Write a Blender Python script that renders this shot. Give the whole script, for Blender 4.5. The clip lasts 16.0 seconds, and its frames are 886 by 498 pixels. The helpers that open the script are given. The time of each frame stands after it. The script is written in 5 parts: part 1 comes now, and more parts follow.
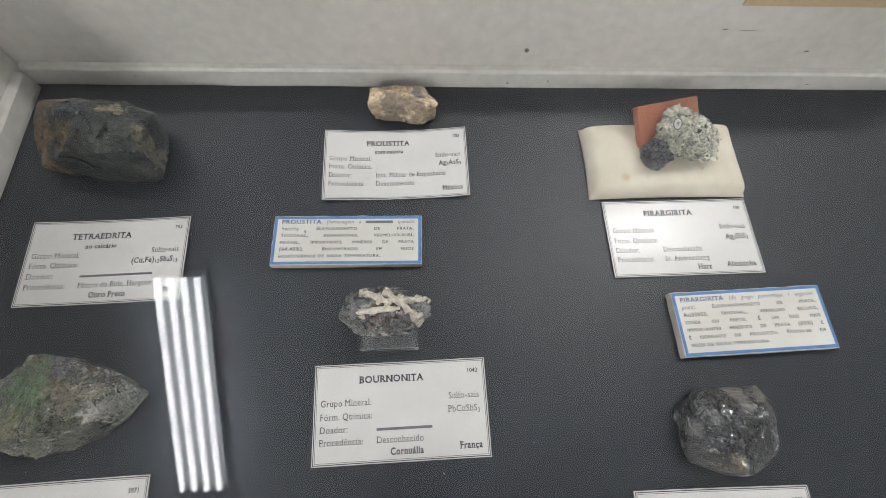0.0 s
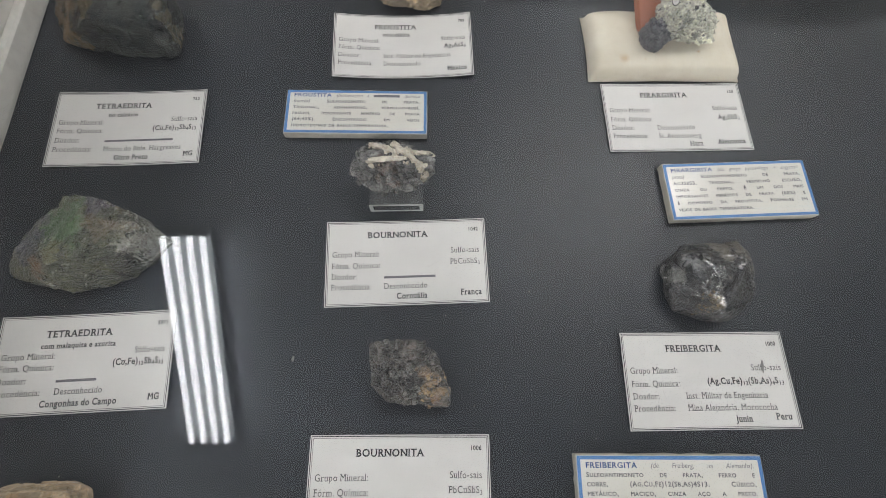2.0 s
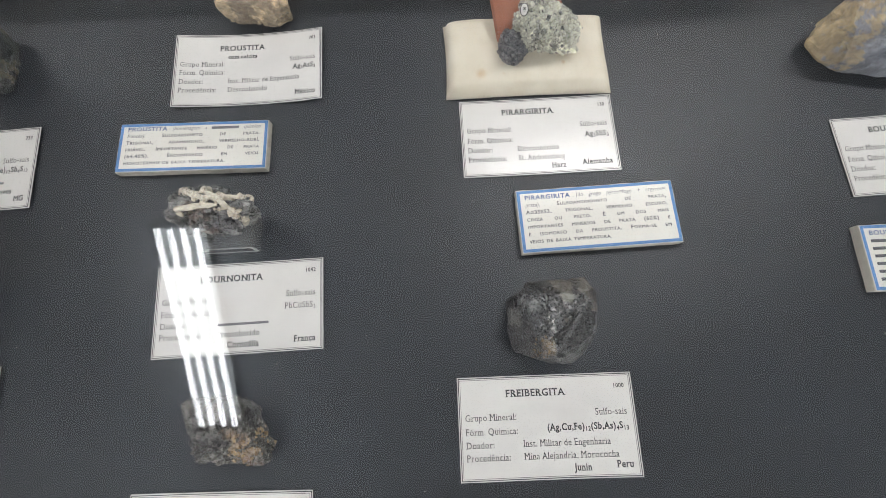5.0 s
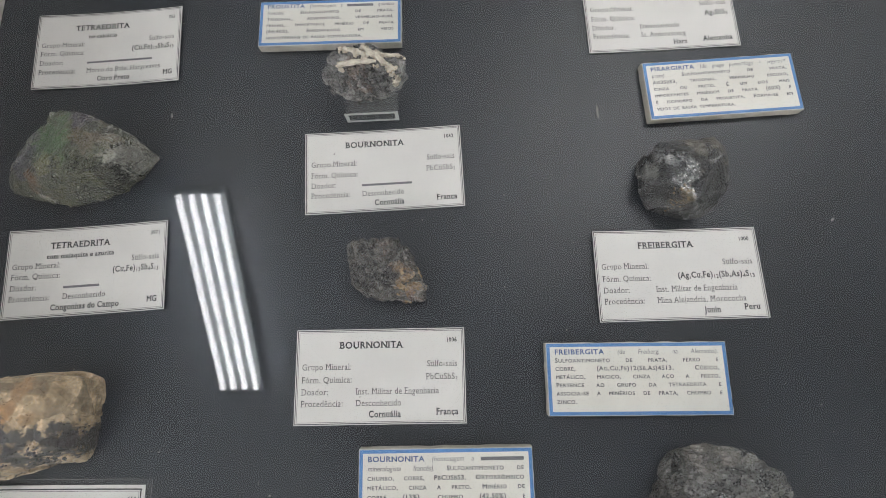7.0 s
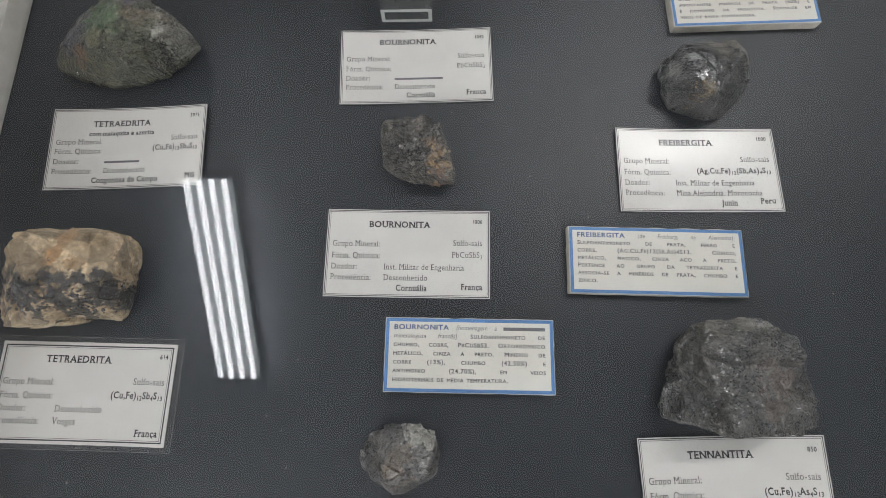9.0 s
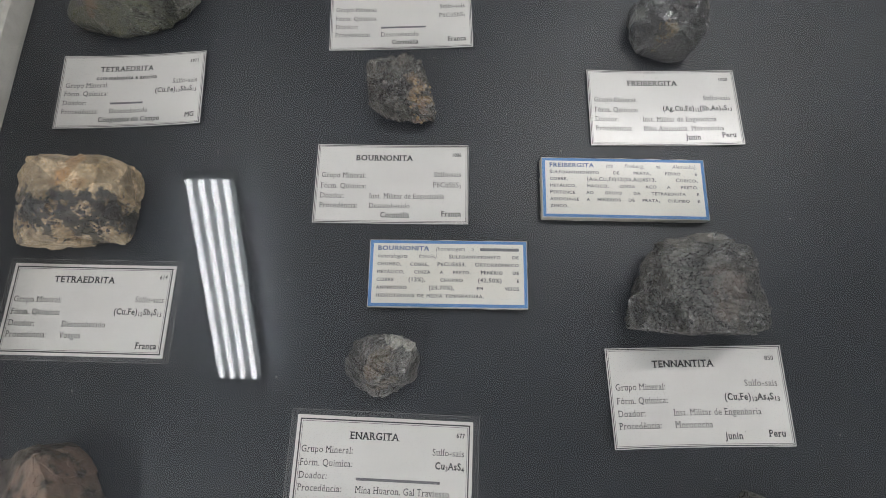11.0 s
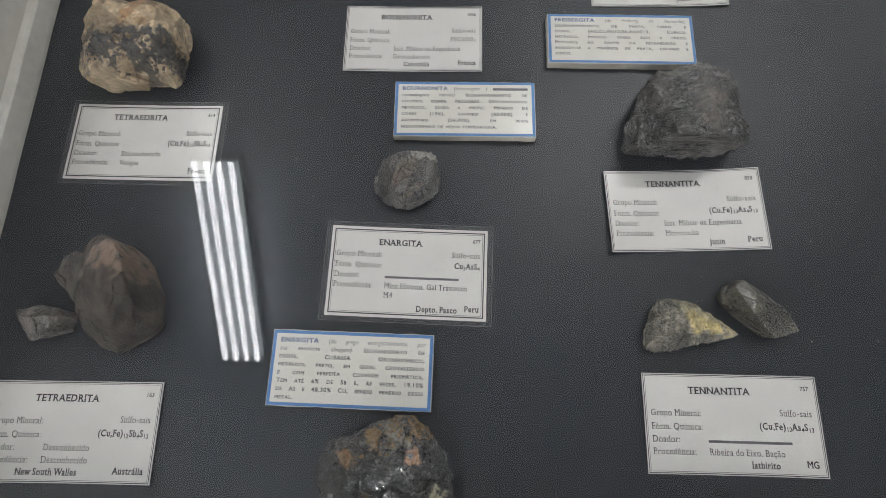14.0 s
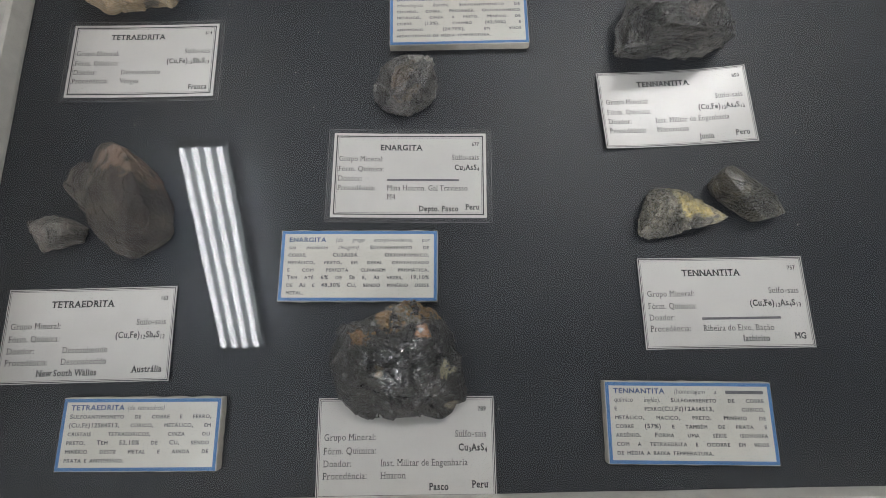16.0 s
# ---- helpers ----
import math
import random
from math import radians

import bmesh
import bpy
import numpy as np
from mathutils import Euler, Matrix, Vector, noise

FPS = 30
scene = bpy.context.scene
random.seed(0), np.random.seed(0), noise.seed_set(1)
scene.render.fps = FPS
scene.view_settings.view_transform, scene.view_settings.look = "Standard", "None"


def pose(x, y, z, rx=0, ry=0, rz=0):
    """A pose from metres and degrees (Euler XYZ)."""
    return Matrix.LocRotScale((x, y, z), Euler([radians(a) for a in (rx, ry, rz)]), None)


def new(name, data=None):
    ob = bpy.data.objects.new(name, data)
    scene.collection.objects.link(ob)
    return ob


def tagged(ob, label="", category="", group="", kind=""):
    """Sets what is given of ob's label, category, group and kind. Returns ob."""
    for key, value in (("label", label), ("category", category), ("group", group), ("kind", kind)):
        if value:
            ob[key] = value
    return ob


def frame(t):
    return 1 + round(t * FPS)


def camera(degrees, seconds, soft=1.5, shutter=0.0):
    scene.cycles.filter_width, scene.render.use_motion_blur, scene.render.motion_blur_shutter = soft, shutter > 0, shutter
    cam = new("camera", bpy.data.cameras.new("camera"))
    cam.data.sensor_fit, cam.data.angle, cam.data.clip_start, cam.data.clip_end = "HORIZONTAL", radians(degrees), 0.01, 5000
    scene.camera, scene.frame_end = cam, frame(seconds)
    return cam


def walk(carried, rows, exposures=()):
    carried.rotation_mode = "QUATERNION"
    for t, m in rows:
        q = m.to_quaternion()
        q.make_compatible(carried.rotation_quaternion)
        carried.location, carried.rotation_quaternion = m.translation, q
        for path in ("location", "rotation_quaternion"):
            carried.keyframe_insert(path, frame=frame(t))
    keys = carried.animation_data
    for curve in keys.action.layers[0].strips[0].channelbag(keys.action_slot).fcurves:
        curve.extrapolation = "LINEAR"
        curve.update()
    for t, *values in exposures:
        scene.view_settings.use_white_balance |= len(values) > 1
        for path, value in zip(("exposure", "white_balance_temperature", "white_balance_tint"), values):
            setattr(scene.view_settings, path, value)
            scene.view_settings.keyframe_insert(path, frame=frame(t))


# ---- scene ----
# World: the back left corner of the vitrine's board is the origin; x runs along the back, the viewer stands at -y.
cam = camera(90.9, 16.0, soft=0.6)
# seconds, eye (m), yaw, pitch, roll (degrees)
ROWS = [
    (0, 0.2651, -0.2131, 0.2467, -5.43, -70.02, 4.83),
    (0.5, 0.2647, -0.2264, 0.2410, -5.76, -70.83, 5.45),
    (1, 0.2657, -0.2456, 0.2436, -5.62, -71.66, 5.64),
    (1.5, 0.2657, -0.2642, 0.2433, -5.51, -72.14, 5.71),
    (2, 0.2641, -0.2786, 0.2415, -5.31, -73.31, 5.46),
    (2.5, 0.2663, -0.2941, 0.2440, -4.69, -73.92, 4.99),
    (3, 0.2922, -0.2855, 0.2431, -3.82, -75.07, 4.62),
    (3.5, 0.3545, -0.2386, 0.2364, -2.06, -75.71, 2.34),
    (3.7, 0.3690, -0.2233, 0.2369, -1.55, -76.53, 1.53),
    (5.8, 0.3405, -0.2663, 0.2419, 1.42, -76.66, -3.34),
    (6, 0.3257, -0.2732, 0.2444, 2.18, -77.50, -3.89),
    (6.5, 0.3031, -0.2874, 0.2404, 3.73, -78.66, -5.19),
    (7, 0.2866, -0.3085, 0.2412, 3.59, -79.09, -4.76),
    (7.5, 0.2739, -0.3298, 0.2339, 2.89, -79.22, -3.44),
    (8, 0.2674, -0.3468, 0.2271, 4.95, -79.74, -4.99),
    (8.5, 0.2635, -0.3636, 0.2351, 4.51, -79.10, -3.82),
    (9, 0.2714, -0.3770, 0.2368, 3.45, -78.18, -2.49),
    (9.2, 0.2742, -0.3836, 0.2337, 4.65, -77.74, -3.81),
    (11.3, 0.2844, -0.4371, 0.2437, 4.33, -76.86, -3.44),
    (11.5, 0.2817, -0.4467, 0.2406, 4.13, -76.66, -3.03),
    (12, 0.2790, -0.4624, 0.2413, 5.29, -77.10, -3.62),
    (12.5, 0.2777, -0.4823, 0.2425, 4.95, -76.99, -3.05),
    (13, 0.2809, -0.4989, 0.2497, 3.98, -76.75, -2.25),
    (13.5, 0.2729, -0.5143, 0.2517, 3.91, -76.76, -2.30),
    (14, 0.2753, -0.5303, 0.2506, 4.22, -77.04, -3.27),
    (14.5, 0.2767, -0.5442, 0.2511, 5.16, -77.14, -4.76),
    (15, 0.2772, -0.5534, 0.2541, 5.30, -77.35, -5.26),
    (15.5, 0.2725, -0.5654, 0.2471, 3.81, -77.89, -4.20),
    (16, 0.2703, -0.5825, 0.2477, 0.35, -78.60, -1.54),
]
walk(cam, [(t, pose(x, y, z, 90 + pitch, 0, yaw) @ pose(0, 0, 0, 0, 0, roll)) for t, x, y, z, yaw, pitch, roll in ROWS],
     exposures=((0.0, 0.20), (2.0, 0.10), (3.0, 0.16), (3.5, 0.30), (6.0, 0.22), (8.0, 0.04), (12.5, -0.05), (16.0, -0.13)))

# ---- light: fluorescent luminaires under the ceiling of a closed room ----
TUBE_A, TUBE_B, FILL_C, FILL_D, FILL_E = 14.0, 60.0, 160.0, 27.0, 65.0      # luminance of the tubes: A over the left aisle, mirrored in the lid; B unseen behind the vitrine, guessed from shadows; C far front left, D back left, E far front right, all three unseen and added to fill in light
world = bpy.data.worlds.new("room_air")
scene.world = world
world.use_nodes = True
world.node_tree.nodes["Background"].inputs["Color"].default_value = (0.75, 0.85, 1.0, 1)
world.node_tree.nodes["Background"].inputs["Strength"].default_value = 0.02
scene.view_settings.exposure = 0.0


# ---- materials ----
def material(name, rough=0.5, metal=0.0, spec=0.5):
    m = bpy.data.materials.new(name)
    m.use_nodes = True
    p = m.node_tree.nodes["Principled BSDF"]
    p.inputs["Roughness"].default_value = rough
    p.inputs["Metallic"].default_value = metal
    p.inputs["Specular IOR Level"].default_value = spec
    return m, m.node_tree.nodes, m.node_tree.links, p


def noise_node(nodes, links, scale, detail=5.0, rough=0.55, coord="Object", stretch=None):
    tc = nodes.new("ShaderNodeTexCoord")
    n = nodes.new("ShaderNodeTexNoise")
    n.inputs["Scale"].default_value, n.inputs["Detail"].default_value, n.inputs["Roughness"].default_value = scale, detail, rough
    source = tc.outputs[coord]
    if stretch:
        mp = nodes.new("ShaderNodeMapping")
        mp.inputs["Scale"].default_value = stretch
        links.new(source, mp.inputs["Vector"])
        source = mp.outputs["Vector"]
    links.new(source, n.inputs["Vector"])
    return n


def ramp(nodes, links, source, stops):
    r = nodes.new("ShaderNodeValToRGB")
    while len(r.color_ramp.elements) < len(stops):
        r.color_ramp.elements.new(0.5)
    for e, (at, c) in zip(r.color_ramp.elements, stops):
        e.position, e.color = at, (*c, 1)
    links.new(source, r.inputs["Fac"])
    return r


def bump(nodes, links, source, p, strength, distance, before=None):
    b = nodes.new("ShaderNodeBump")
    b.inputs["Strength"].default_value, b.inputs["Distance"].default_value = strength, distance
    links.new(source, b.inputs["Height"])
    if before:
        links.new(before.outputs["Normal"], b.inputs["Normal"])
    links.new(b.outputs["Normal"], p.inputs["Normal"])
    return b


def mixed(nodes, links, fac, a, b, mode="MIX"):
    mx = nodes.new("ShaderNodeMix")
    mx.data_type, mx.blend_type = "RGBA", mode
    for socket, value in ((mx.inputs[0], fac), (mx.inputs[6], a), (mx.inputs[7], b)):
        if isinstance(value, (int, float)):
            socket.default_value = value
        elif isinstance(value, tuple):
            socket.default_value = (*value, 1)
        else:
            links.new(value, socket)
    return mx.outputs[2]


def surface(name, dark, light, scale, rough, bump_scale, bump_depth, rough_spread=0.1, spec=0.5, stretch=None):
    """A painted or raw surface: two tones in soft clouds, fine grain over it, and a fine relief."""
    m, nodes, links, p = material(name, rough, 0.0, spec)
    broad = noise_node(nodes, links, scale, 6, 0.6, stretch=stretch)
    c = ramp(nodes, links, broad.outputs["Fac"], ((0.32, dark), (0.68, light)))
    fine = noise_node(nodes, links, bump_scale, 4, 0.6)
    g = ramp(nodes, links, fine.outputs["Fac"], ((0.3, (0.86, 0.86, 0.86)), (0.7, (1, 1, 1))))
    links.new(mixed(nodes, links, 1.0, c.outputs["Color"], g.outputs["Color"], "MULTIPLY"), p.inputs["Base Color"])
    mr = nodes.new("ShaderNodeMapRange")
    mr.inputs["To Min"].default_value, mr.inputs["To Max"].default_value = rough - rough_spread, rough + rough_spread
    links.new(broad.outputs["Fac"], mr.inputs["Value"])
    links.new(mr.outputs["Result"], p.inputs["Roughness"])
    bump(nodes, links, fine.outputs["Fac"], p, 0.5, bump_depth)
    return m


def make_board():
    m, nodes, links, p = material("black_card", 0.5, 0.0, 0.5)
    broad = noise_node(nodes, links, 9, 6, 0.65)
    c = ramp(nodes, links, broad.outputs["Fac"], ((0.3, (0.008, 0.011, 0.016)), (0.7, (0.014, 0.018, 0.026))))
    dust = noise_node(nodes, links, 150, 3, 0.6)
    d = ramp(nodes, links, dust.outputs["Fac"], ((0.66, (0, 0, 0)), (0.84, (0.008, 0.008, 0.008))))
    links.new(mixed(nodes, links, 1.0, c.outputs["Color"], d.outputs["Color"], "ADD"), p.inputs["Base Color"])
    scuff = noise_node(nodes, links, 30, 5, 0.7, stretch=(1.0, 3.0, 1.0))
    mr = nodes.new("ShaderNodeMapRange")
    mr.inputs["To Min"].default_value, mr.inputs["To Max"].default_value = 0.38, 0.58
    links.new(scuff.outputs["Fac"], mr.inputs["Value"])
    links.new(mr.outputs["Result"], p.inputs["Roughness"])
    wave = noise_node(nodes, links, 14, 3, 0.5, stretch=(0.6, 1.6, 1.0))
    bump(nodes, links, wave.outputs["Fac"], p, 0.35, 0.004)
    return m


def make_paper(name, dark, light, rough):
    m, nodes, links, p = material(name, rough, 0.0, 0.5)
    cloud = noise_node(nodes, links, 35, 5, 0.6)
    c = ramp(nodes, links, cloud.outputs["Fac"], ((0.3, dark), (0.7, light)))
    links.new(c.outputs["Color"], p.inputs["Base Color"])
    fine = noise_node(nodes, links, 260, 3, 0.5)
    bump(nodes, links, fine.outputs["Fac"], p, 0.15, 0.0003)
    p.inputs["Coat Weight"].default_value, p.inputs["Coat Roughness"].default_value = 0.5, 0.16
    return m


def plain(name, color, rough=0.5, metal=0.0, spec=0.4):
    m, nodes, links, p = material(name, rough, metal, spec)
    n = noise_node(nodes, links, 300, 3, 0.6)
    lo = tuple(0.85 * v for v in color)
    c = ramp(nodes, links, n.outputs["Fac"], ((0.3, lo), (0.7, color)))
    links.new(c.outputs["Color"], p.inputs["Base Color"])
    return m


def make_pane(name):
    """Clear window glass: sees straight through, and mirrors more the flatter it is looked along."""
    m = bpy.data.materials.new(name)
    m.use_nodes = True
    nodes, links = m.node_tree.nodes, m.node_tree.links
    clear, gloss, mix = nodes.new("ShaderNodeBsdfTransparent"), nodes.new("ShaderNodeBsdfGlossy"), nodes.new("ShaderNodeMixShader")
    clear.inputs["Color"].default_value = (0.99, 1.0, 0.995, 1)
    gloss.inputs["Roughness"].default_value = 0.0
    facing = nodes.new("ShaderNodeLayerWeight")
    facing.inputs["Blend"].default_value = 0.5
    power, lift = nodes.new("ShaderNodeMath"), nodes.new("ShaderNodeMath")
    power.operation, lift.operation = "POWER", "MULTIPLY_ADD"
    power.inputs[1].default_value, lift.inputs[1].default_value, lift.inputs[2].default_value = 5.0, 0.96, 0.04
    links.new(facing.outputs["Facing"], power.inputs[0])
    links.new(power.outputs[0], lift.inputs[0])
    links.new(lift.outputs[0], mix.inputs["Fac"])
    links.new(clear.outputs["BSDF"], mix.inputs[1])
    links.new(gloss.outputs["BSDF"], mix.inputs[2])
    links.new(mix.outputs["Shader"], nodes["Material Output"].inputs["Surface"])
    return m


def make_film(name):
    """Clear laminating film: mostly see-through, slightly milky, glossy."""
    m, nodes, links, p = material(name, 0.22, 0.0, 0.5)
    p.inputs["Base Color"].default_value = (0.55, 0.55, 0.56, 1)
    p.inputs["Alpha"].default_value = 0.06
    return m


def nodes_product(nodes, links, a, b):
    m = nodes.new("ShaderNodeMath")
    m.operation = "MULTIPLY"
    links.new(a, m.inputs[0])
    links.new(b, m.inputs[1])
    return m.outputs[0]


def make_rock(name, rough, metal, grain, relief, sparkle, flaky=0.0):
    """Mineral: the colours lie on the mesh; grain, relief and glints come on top."""
    m, nodes, links, p = material(name, rough, metal, 0.5)
    p.inputs["IOR"].default_value = 1.5 if rough > 0.4 else 1.9
    at = nodes.new("ShaderNodeAttribute")
    at.attribute_name = "mineral"
    fine = noise_node(nodes, links, grain, 6, 0.7)
    g = ramp(nodes, links, fine.outputs["Fac"], ((0.30, (0.74, 0.74, 0.74)), (0.52, (0.97, 0.97, 0.97)), (0.72, (1.24, 1.23, 1.22))))
    ground = mixed(nodes, links, 1.0, at.outputs["Color"], g.outputs["Color"], "MULTIPLY")
    tc = nodes.new("ShaderNodeTexCoord")
    v = nodes.new("ShaderNodeTexVoronoi")
    v.inputs["Scale"].default_value = grain * 1.8
    links.new(tc.outputs["Object"], v.inputs["Vector"])
    sep = nodes.new("ShaderNodeSeparateColor")
    links.new(v.outputs["Color"], sep.inputs["Color"])
    r = ramp(nodes, links, sep.outputs["Red"], ((0.0, (rough - sparkle,) * 3), (1.0, (min(1.0, rough + 0.25),) * 3)))
    links.new(r.outputs["Color"], p.inputs["Roughness"])
    if flaky:
        # scattered metallic cleavage flakes, coloured pale to stand in for glints
        fl = ramp(nodes, links, sep.outputs["Blue"], ((1.0 - flaky - 0.02, (0, 0, 0)), (1.0 - flaky + 0.02, (1, 1, 1))))
        veins = noise_node(nodes, links, 60, 3, 0.6)
        where = ramp(nodes, links, veins.outputs["Fac"], ((0.50, (0, 0, 0)), (0.60, (1, 1, 1))))
        fl = nodes_product(nodes, links, fl.outputs["Color"], where.outputs["Color"])
        pale = mixed(nodes, links, 0.60, at.outputs["Color"], (0.62, 0.60, 0.57))
        links.new(mixed(nodes, links, fl, ground, pale), p.inputs["Base Color"])
        links.new(fl, p.inputs["Metallic"])
    else:
        links.new(ground, p.inputs["Base Color"])
    b = bump(nodes, links, fine.outputs["Fac"], p, 1.0, relief)
    bump(nodes, links, sep.outputs["Green"], p, 0.5, relief * 0.5, b)
    return m


def make_glow(name, strength, tint=(1.0, 0.957, 0.957)):
    m = bpy.data.materials.new(name)
    m.use_nodes = True
    nodes, links = m.node_tree.nodes, m.node_tree.links
    e = nodes.new("ShaderNodeEmission")
    e.inputs["Color"].default_value, e.inputs["Strength"].default_value = (*tint, 1), strength
    links.new(e.outputs["Emission"], nodes["Material Output"].inputs["Surface"])
    return m


BOARD = make_board()
WALL_PAINT = surface("grey_white_case_paint", (0.68, 0.65, 0.60), (0.76, 0.73, 0.68), 7, 0.55, 120, 0.0004)
LATH_PAINT = surface("white_lath_paint", (0.66, 0.64, 0.59), (0.76, 0.74, 0.69), 22, 0.5, 150, 0.0008)
ROOM_PAINT = surface("white_room_paint", (0.62, 0.62, 0.60), (0.70, 0.70, 0.68), 1.5, 0.7, 40, 0.002)
CEILING_PAINT = surface("white_ceiling_paint", (0.66, 0.70, 0.76), (0.74, 0.78, 0.84), 0.8, 0.8, 30, 0.002)
# the floor is never in view; its pale tone is set for light bounced upwards
FLOOR_WOOD = surface("pale_bounce_floor", (0.26, 0.25, 0.24), (0.36, 0.35, 0.33), 2.0, 0.45, 50, 0.001, stretch=(1, 8, 1))
PLINTH_WOOD = surface("varnished_wood", (0.20, 0.12, 0.06), (0.32, 0.20, 0.11), 3.0, 0.35, 80, 0.0006, stretch=(8, 1, 1))
PAPER = make_paper("white_label_paper", (0.66, 0.645, 0.625), (0.73, 0.715, 0.69), 0.45)
CARD = make_paper("cream_card_paper", (0.68, 0.66, 0.60), (0.76, 0.74, 0.68), 0.5)
FOAM = surface("foam_board_edge", (0.50, 0.47, 0.41), (0.66, 0.63, 0.56), 90, 0.75, 500, 0.0006)
INK = plain("black_ink", (0.022, 0.022, 0.025), 0.55)
INK_SOFT = plain("grey_ink", (0.17, 0.17, 0.18), 0.55)
INK_BLUE = plain("blue_ink", (0.035, 0.085, 0.24), 0.55)
BLUE = plain("blue_border_ink", (0.10, 0.25, 0.55), 0.5)
FILM = make_film("laminating_film")
FILM_RIM = plain("film_cut_edge", (0.22, 0.22, 0.23), 0.35)
BEIGE = plain("beige_card", (0.62, 0.47, 0.28), 0.6)
GLASS = make_pane("window_glass")
ACRYLIC = material("clear_acrylic", 0.08)[0]
ACRYLIC.node_tree.nodes["Principled BSDF"].inputs["Base Color"].default_value = (0.82, 0.84, 0.84, 1)
ACRYLIC.node_tree.nodes["Principled BSDF"].inputs["Alpha"].default_value = 0.07
# light gathered in the acrylic's cut edges is put into this whitish colour
RIM = material("acrylic_edge_painted_bright", 0.15)[0]
RIM.node_tree.nodes["Principled BSDF"].inputs["Base Color"].default_value = (0.80, 0.83, 0.82, 1)
RIM.node_tree.nodes["Principled BSDF"].inputs["Alpha"].default_value = 0.55
TERRACOTTA = surface("terracotta", (0.30, 0.11, 0.06), (0.42, 0.17, 0.10), 120, 0.7, 600, 0.0006)
STEEL = surface("white_steel", (0.42, 0.45, 0.44), (0.50, 0.53, 0.52), 5, 0.4, 90, 0.0003)
CAP = plain("grey_lamp_cap", (0.20, 0.20, 0.21), 0.4)
SPECK = plain("pale_dust", (0.62, 0.60, 0.56), 0.8)
GLOW_A, GLOW_B, GLOW_C = make_glow("lit_tube_left", TUBE_A, (0.93, 0.95, 1.0)), make_glow("lit_tube_back", TUBE_B), make_glow("fill_tube_front", FILL_C)
GLOW_D, GLOW_E = make_glow("fill_tube_back_left", FILL_D), make_glow("fill_tube_right", FILL_E)


def make_cushion():
    m, nodes, links, p = material("cream_felt", 0.85, 0.0, 0.2)
    cloud = noise_node(nodes, links, 60, 5, 0.6)
    c = ramp(nodes, links, cloud.outputs["Fac"], ((0.3, (0.66, 0.60, 0.48)), (0.7, (0.76, 0.71, 0.60))))
    tc = nodes.new("ShaderNodeTexCoord")
    stain = None
    for x, y, r in ((-0.029, -0.0165, 0.0042), (0.020, -0.011, 0.0016), (-0.016, -0.017, 0.0012)):
        sub = nodes.new("ShaderNodeVectorMath")
        sub.operation, sub.inputs[1].default_value = "DISTANCE", (x, y, 0.012)
        links.new(tc.outputs["Object"], sub.inputs[0])
        add = nodes.new("ShaderNodeMath")
        add.operation = "MULTIPLY_ADD"
        links.new(cloud.outputs["Fac"], add.inputs[0])
        add.inputs[1].default_value = r
        links.new(sub.outputs["Value"], add.inputs[2])
        mr = nodes.new("ShaderNodeMapRange")
        mr.inputs["From Min"].default_value, mr.inputs["From Max"].default_value = r * 0.7, r * 1.5
        mr.inputs["To Min"].default_value, mr.inputs["To Max"].default_value = 0.55, 0.0
        links.new(add.outputs["Value"], mr.inputs["Value"])
        if stain is None:
            stain = mr.outputs["Result"]
        else:
            mxm = nodes.new("ShaderNodeMath")
            mxm.operation = "MAXIMUM"
            links.new(stain, mxm.inputs[0])
            links.new(mr.outputs["Result"], mxm.inputs[1])
            stain = mxm.outputs["Value"]
    links.new(mixed(nodes, links, stain, c.outputs["Color"], (0.55, 0.36, 0.16)), p.inputs["Base Color"])
    weave = noise_node(nodes, links, 1500, 2, 0.5)
    bump(nodes, links, weave.outputs["Fac"], p, 0.3, 0.0003)
    return m


FELT = make_cushion()


# ---- mesh helpers ----
def mesh_of(name, verts, faces, mat, smooth=False):
    me = bpy.data.meshes.new(name)
    me.from_pydata([tuple(map(float, v)) for v in verts], [], [tuple(map(int, f)) for f in faces])
    me.materials.append(mat)
    if smooth:
        me.polygons.foreach_set("use_smooth", [True] * len(me.polygons))
    me.update()
    return me


def part(name, bm, mat, parent, label="", smooth=False):
    """Links a bmesh, or a finished mesh, as one mesh object under a thing or a part."""
    if isinstance(bm, bmesh.types.BMesh):
        me = bpy.data.meshes.new(name)
        bm.to_mesh(me)
        bm.free()
        me.materials.append(mat)
        if smooth:
            me.polygons.foreach_set("use_smooth", [True] * len(me.polygons))
    else:
        me = bm
    ob = new(name, me)
    if parent:
        ob.parent = parent
    return tagged(ob, label)


def box(x0, x1, y0, y1, z0, z1, bevel=0.0, segments=2, into=None):
    bm = into or bmesh.new()
    made = bmesh.ops.create_cube(bm, size=1.0)["verts"]
    for v in made:
        v.co = Vector(((x0 + x1) / 2 + v.co.x * (x1 - x0), (y0 + y1) / 2 + v.co.y * (y1 - y0), (z0 + z1) / 2 + v.co.z * (z1 - z0)))
    if bevel:
        edges = list({e for v in made for e in v.link_edges})
        bmesh.ops.bevel(bm, geom=edges, offset=bevel, segments=segments, affect="EDGES", profile=0.6)
    return bm


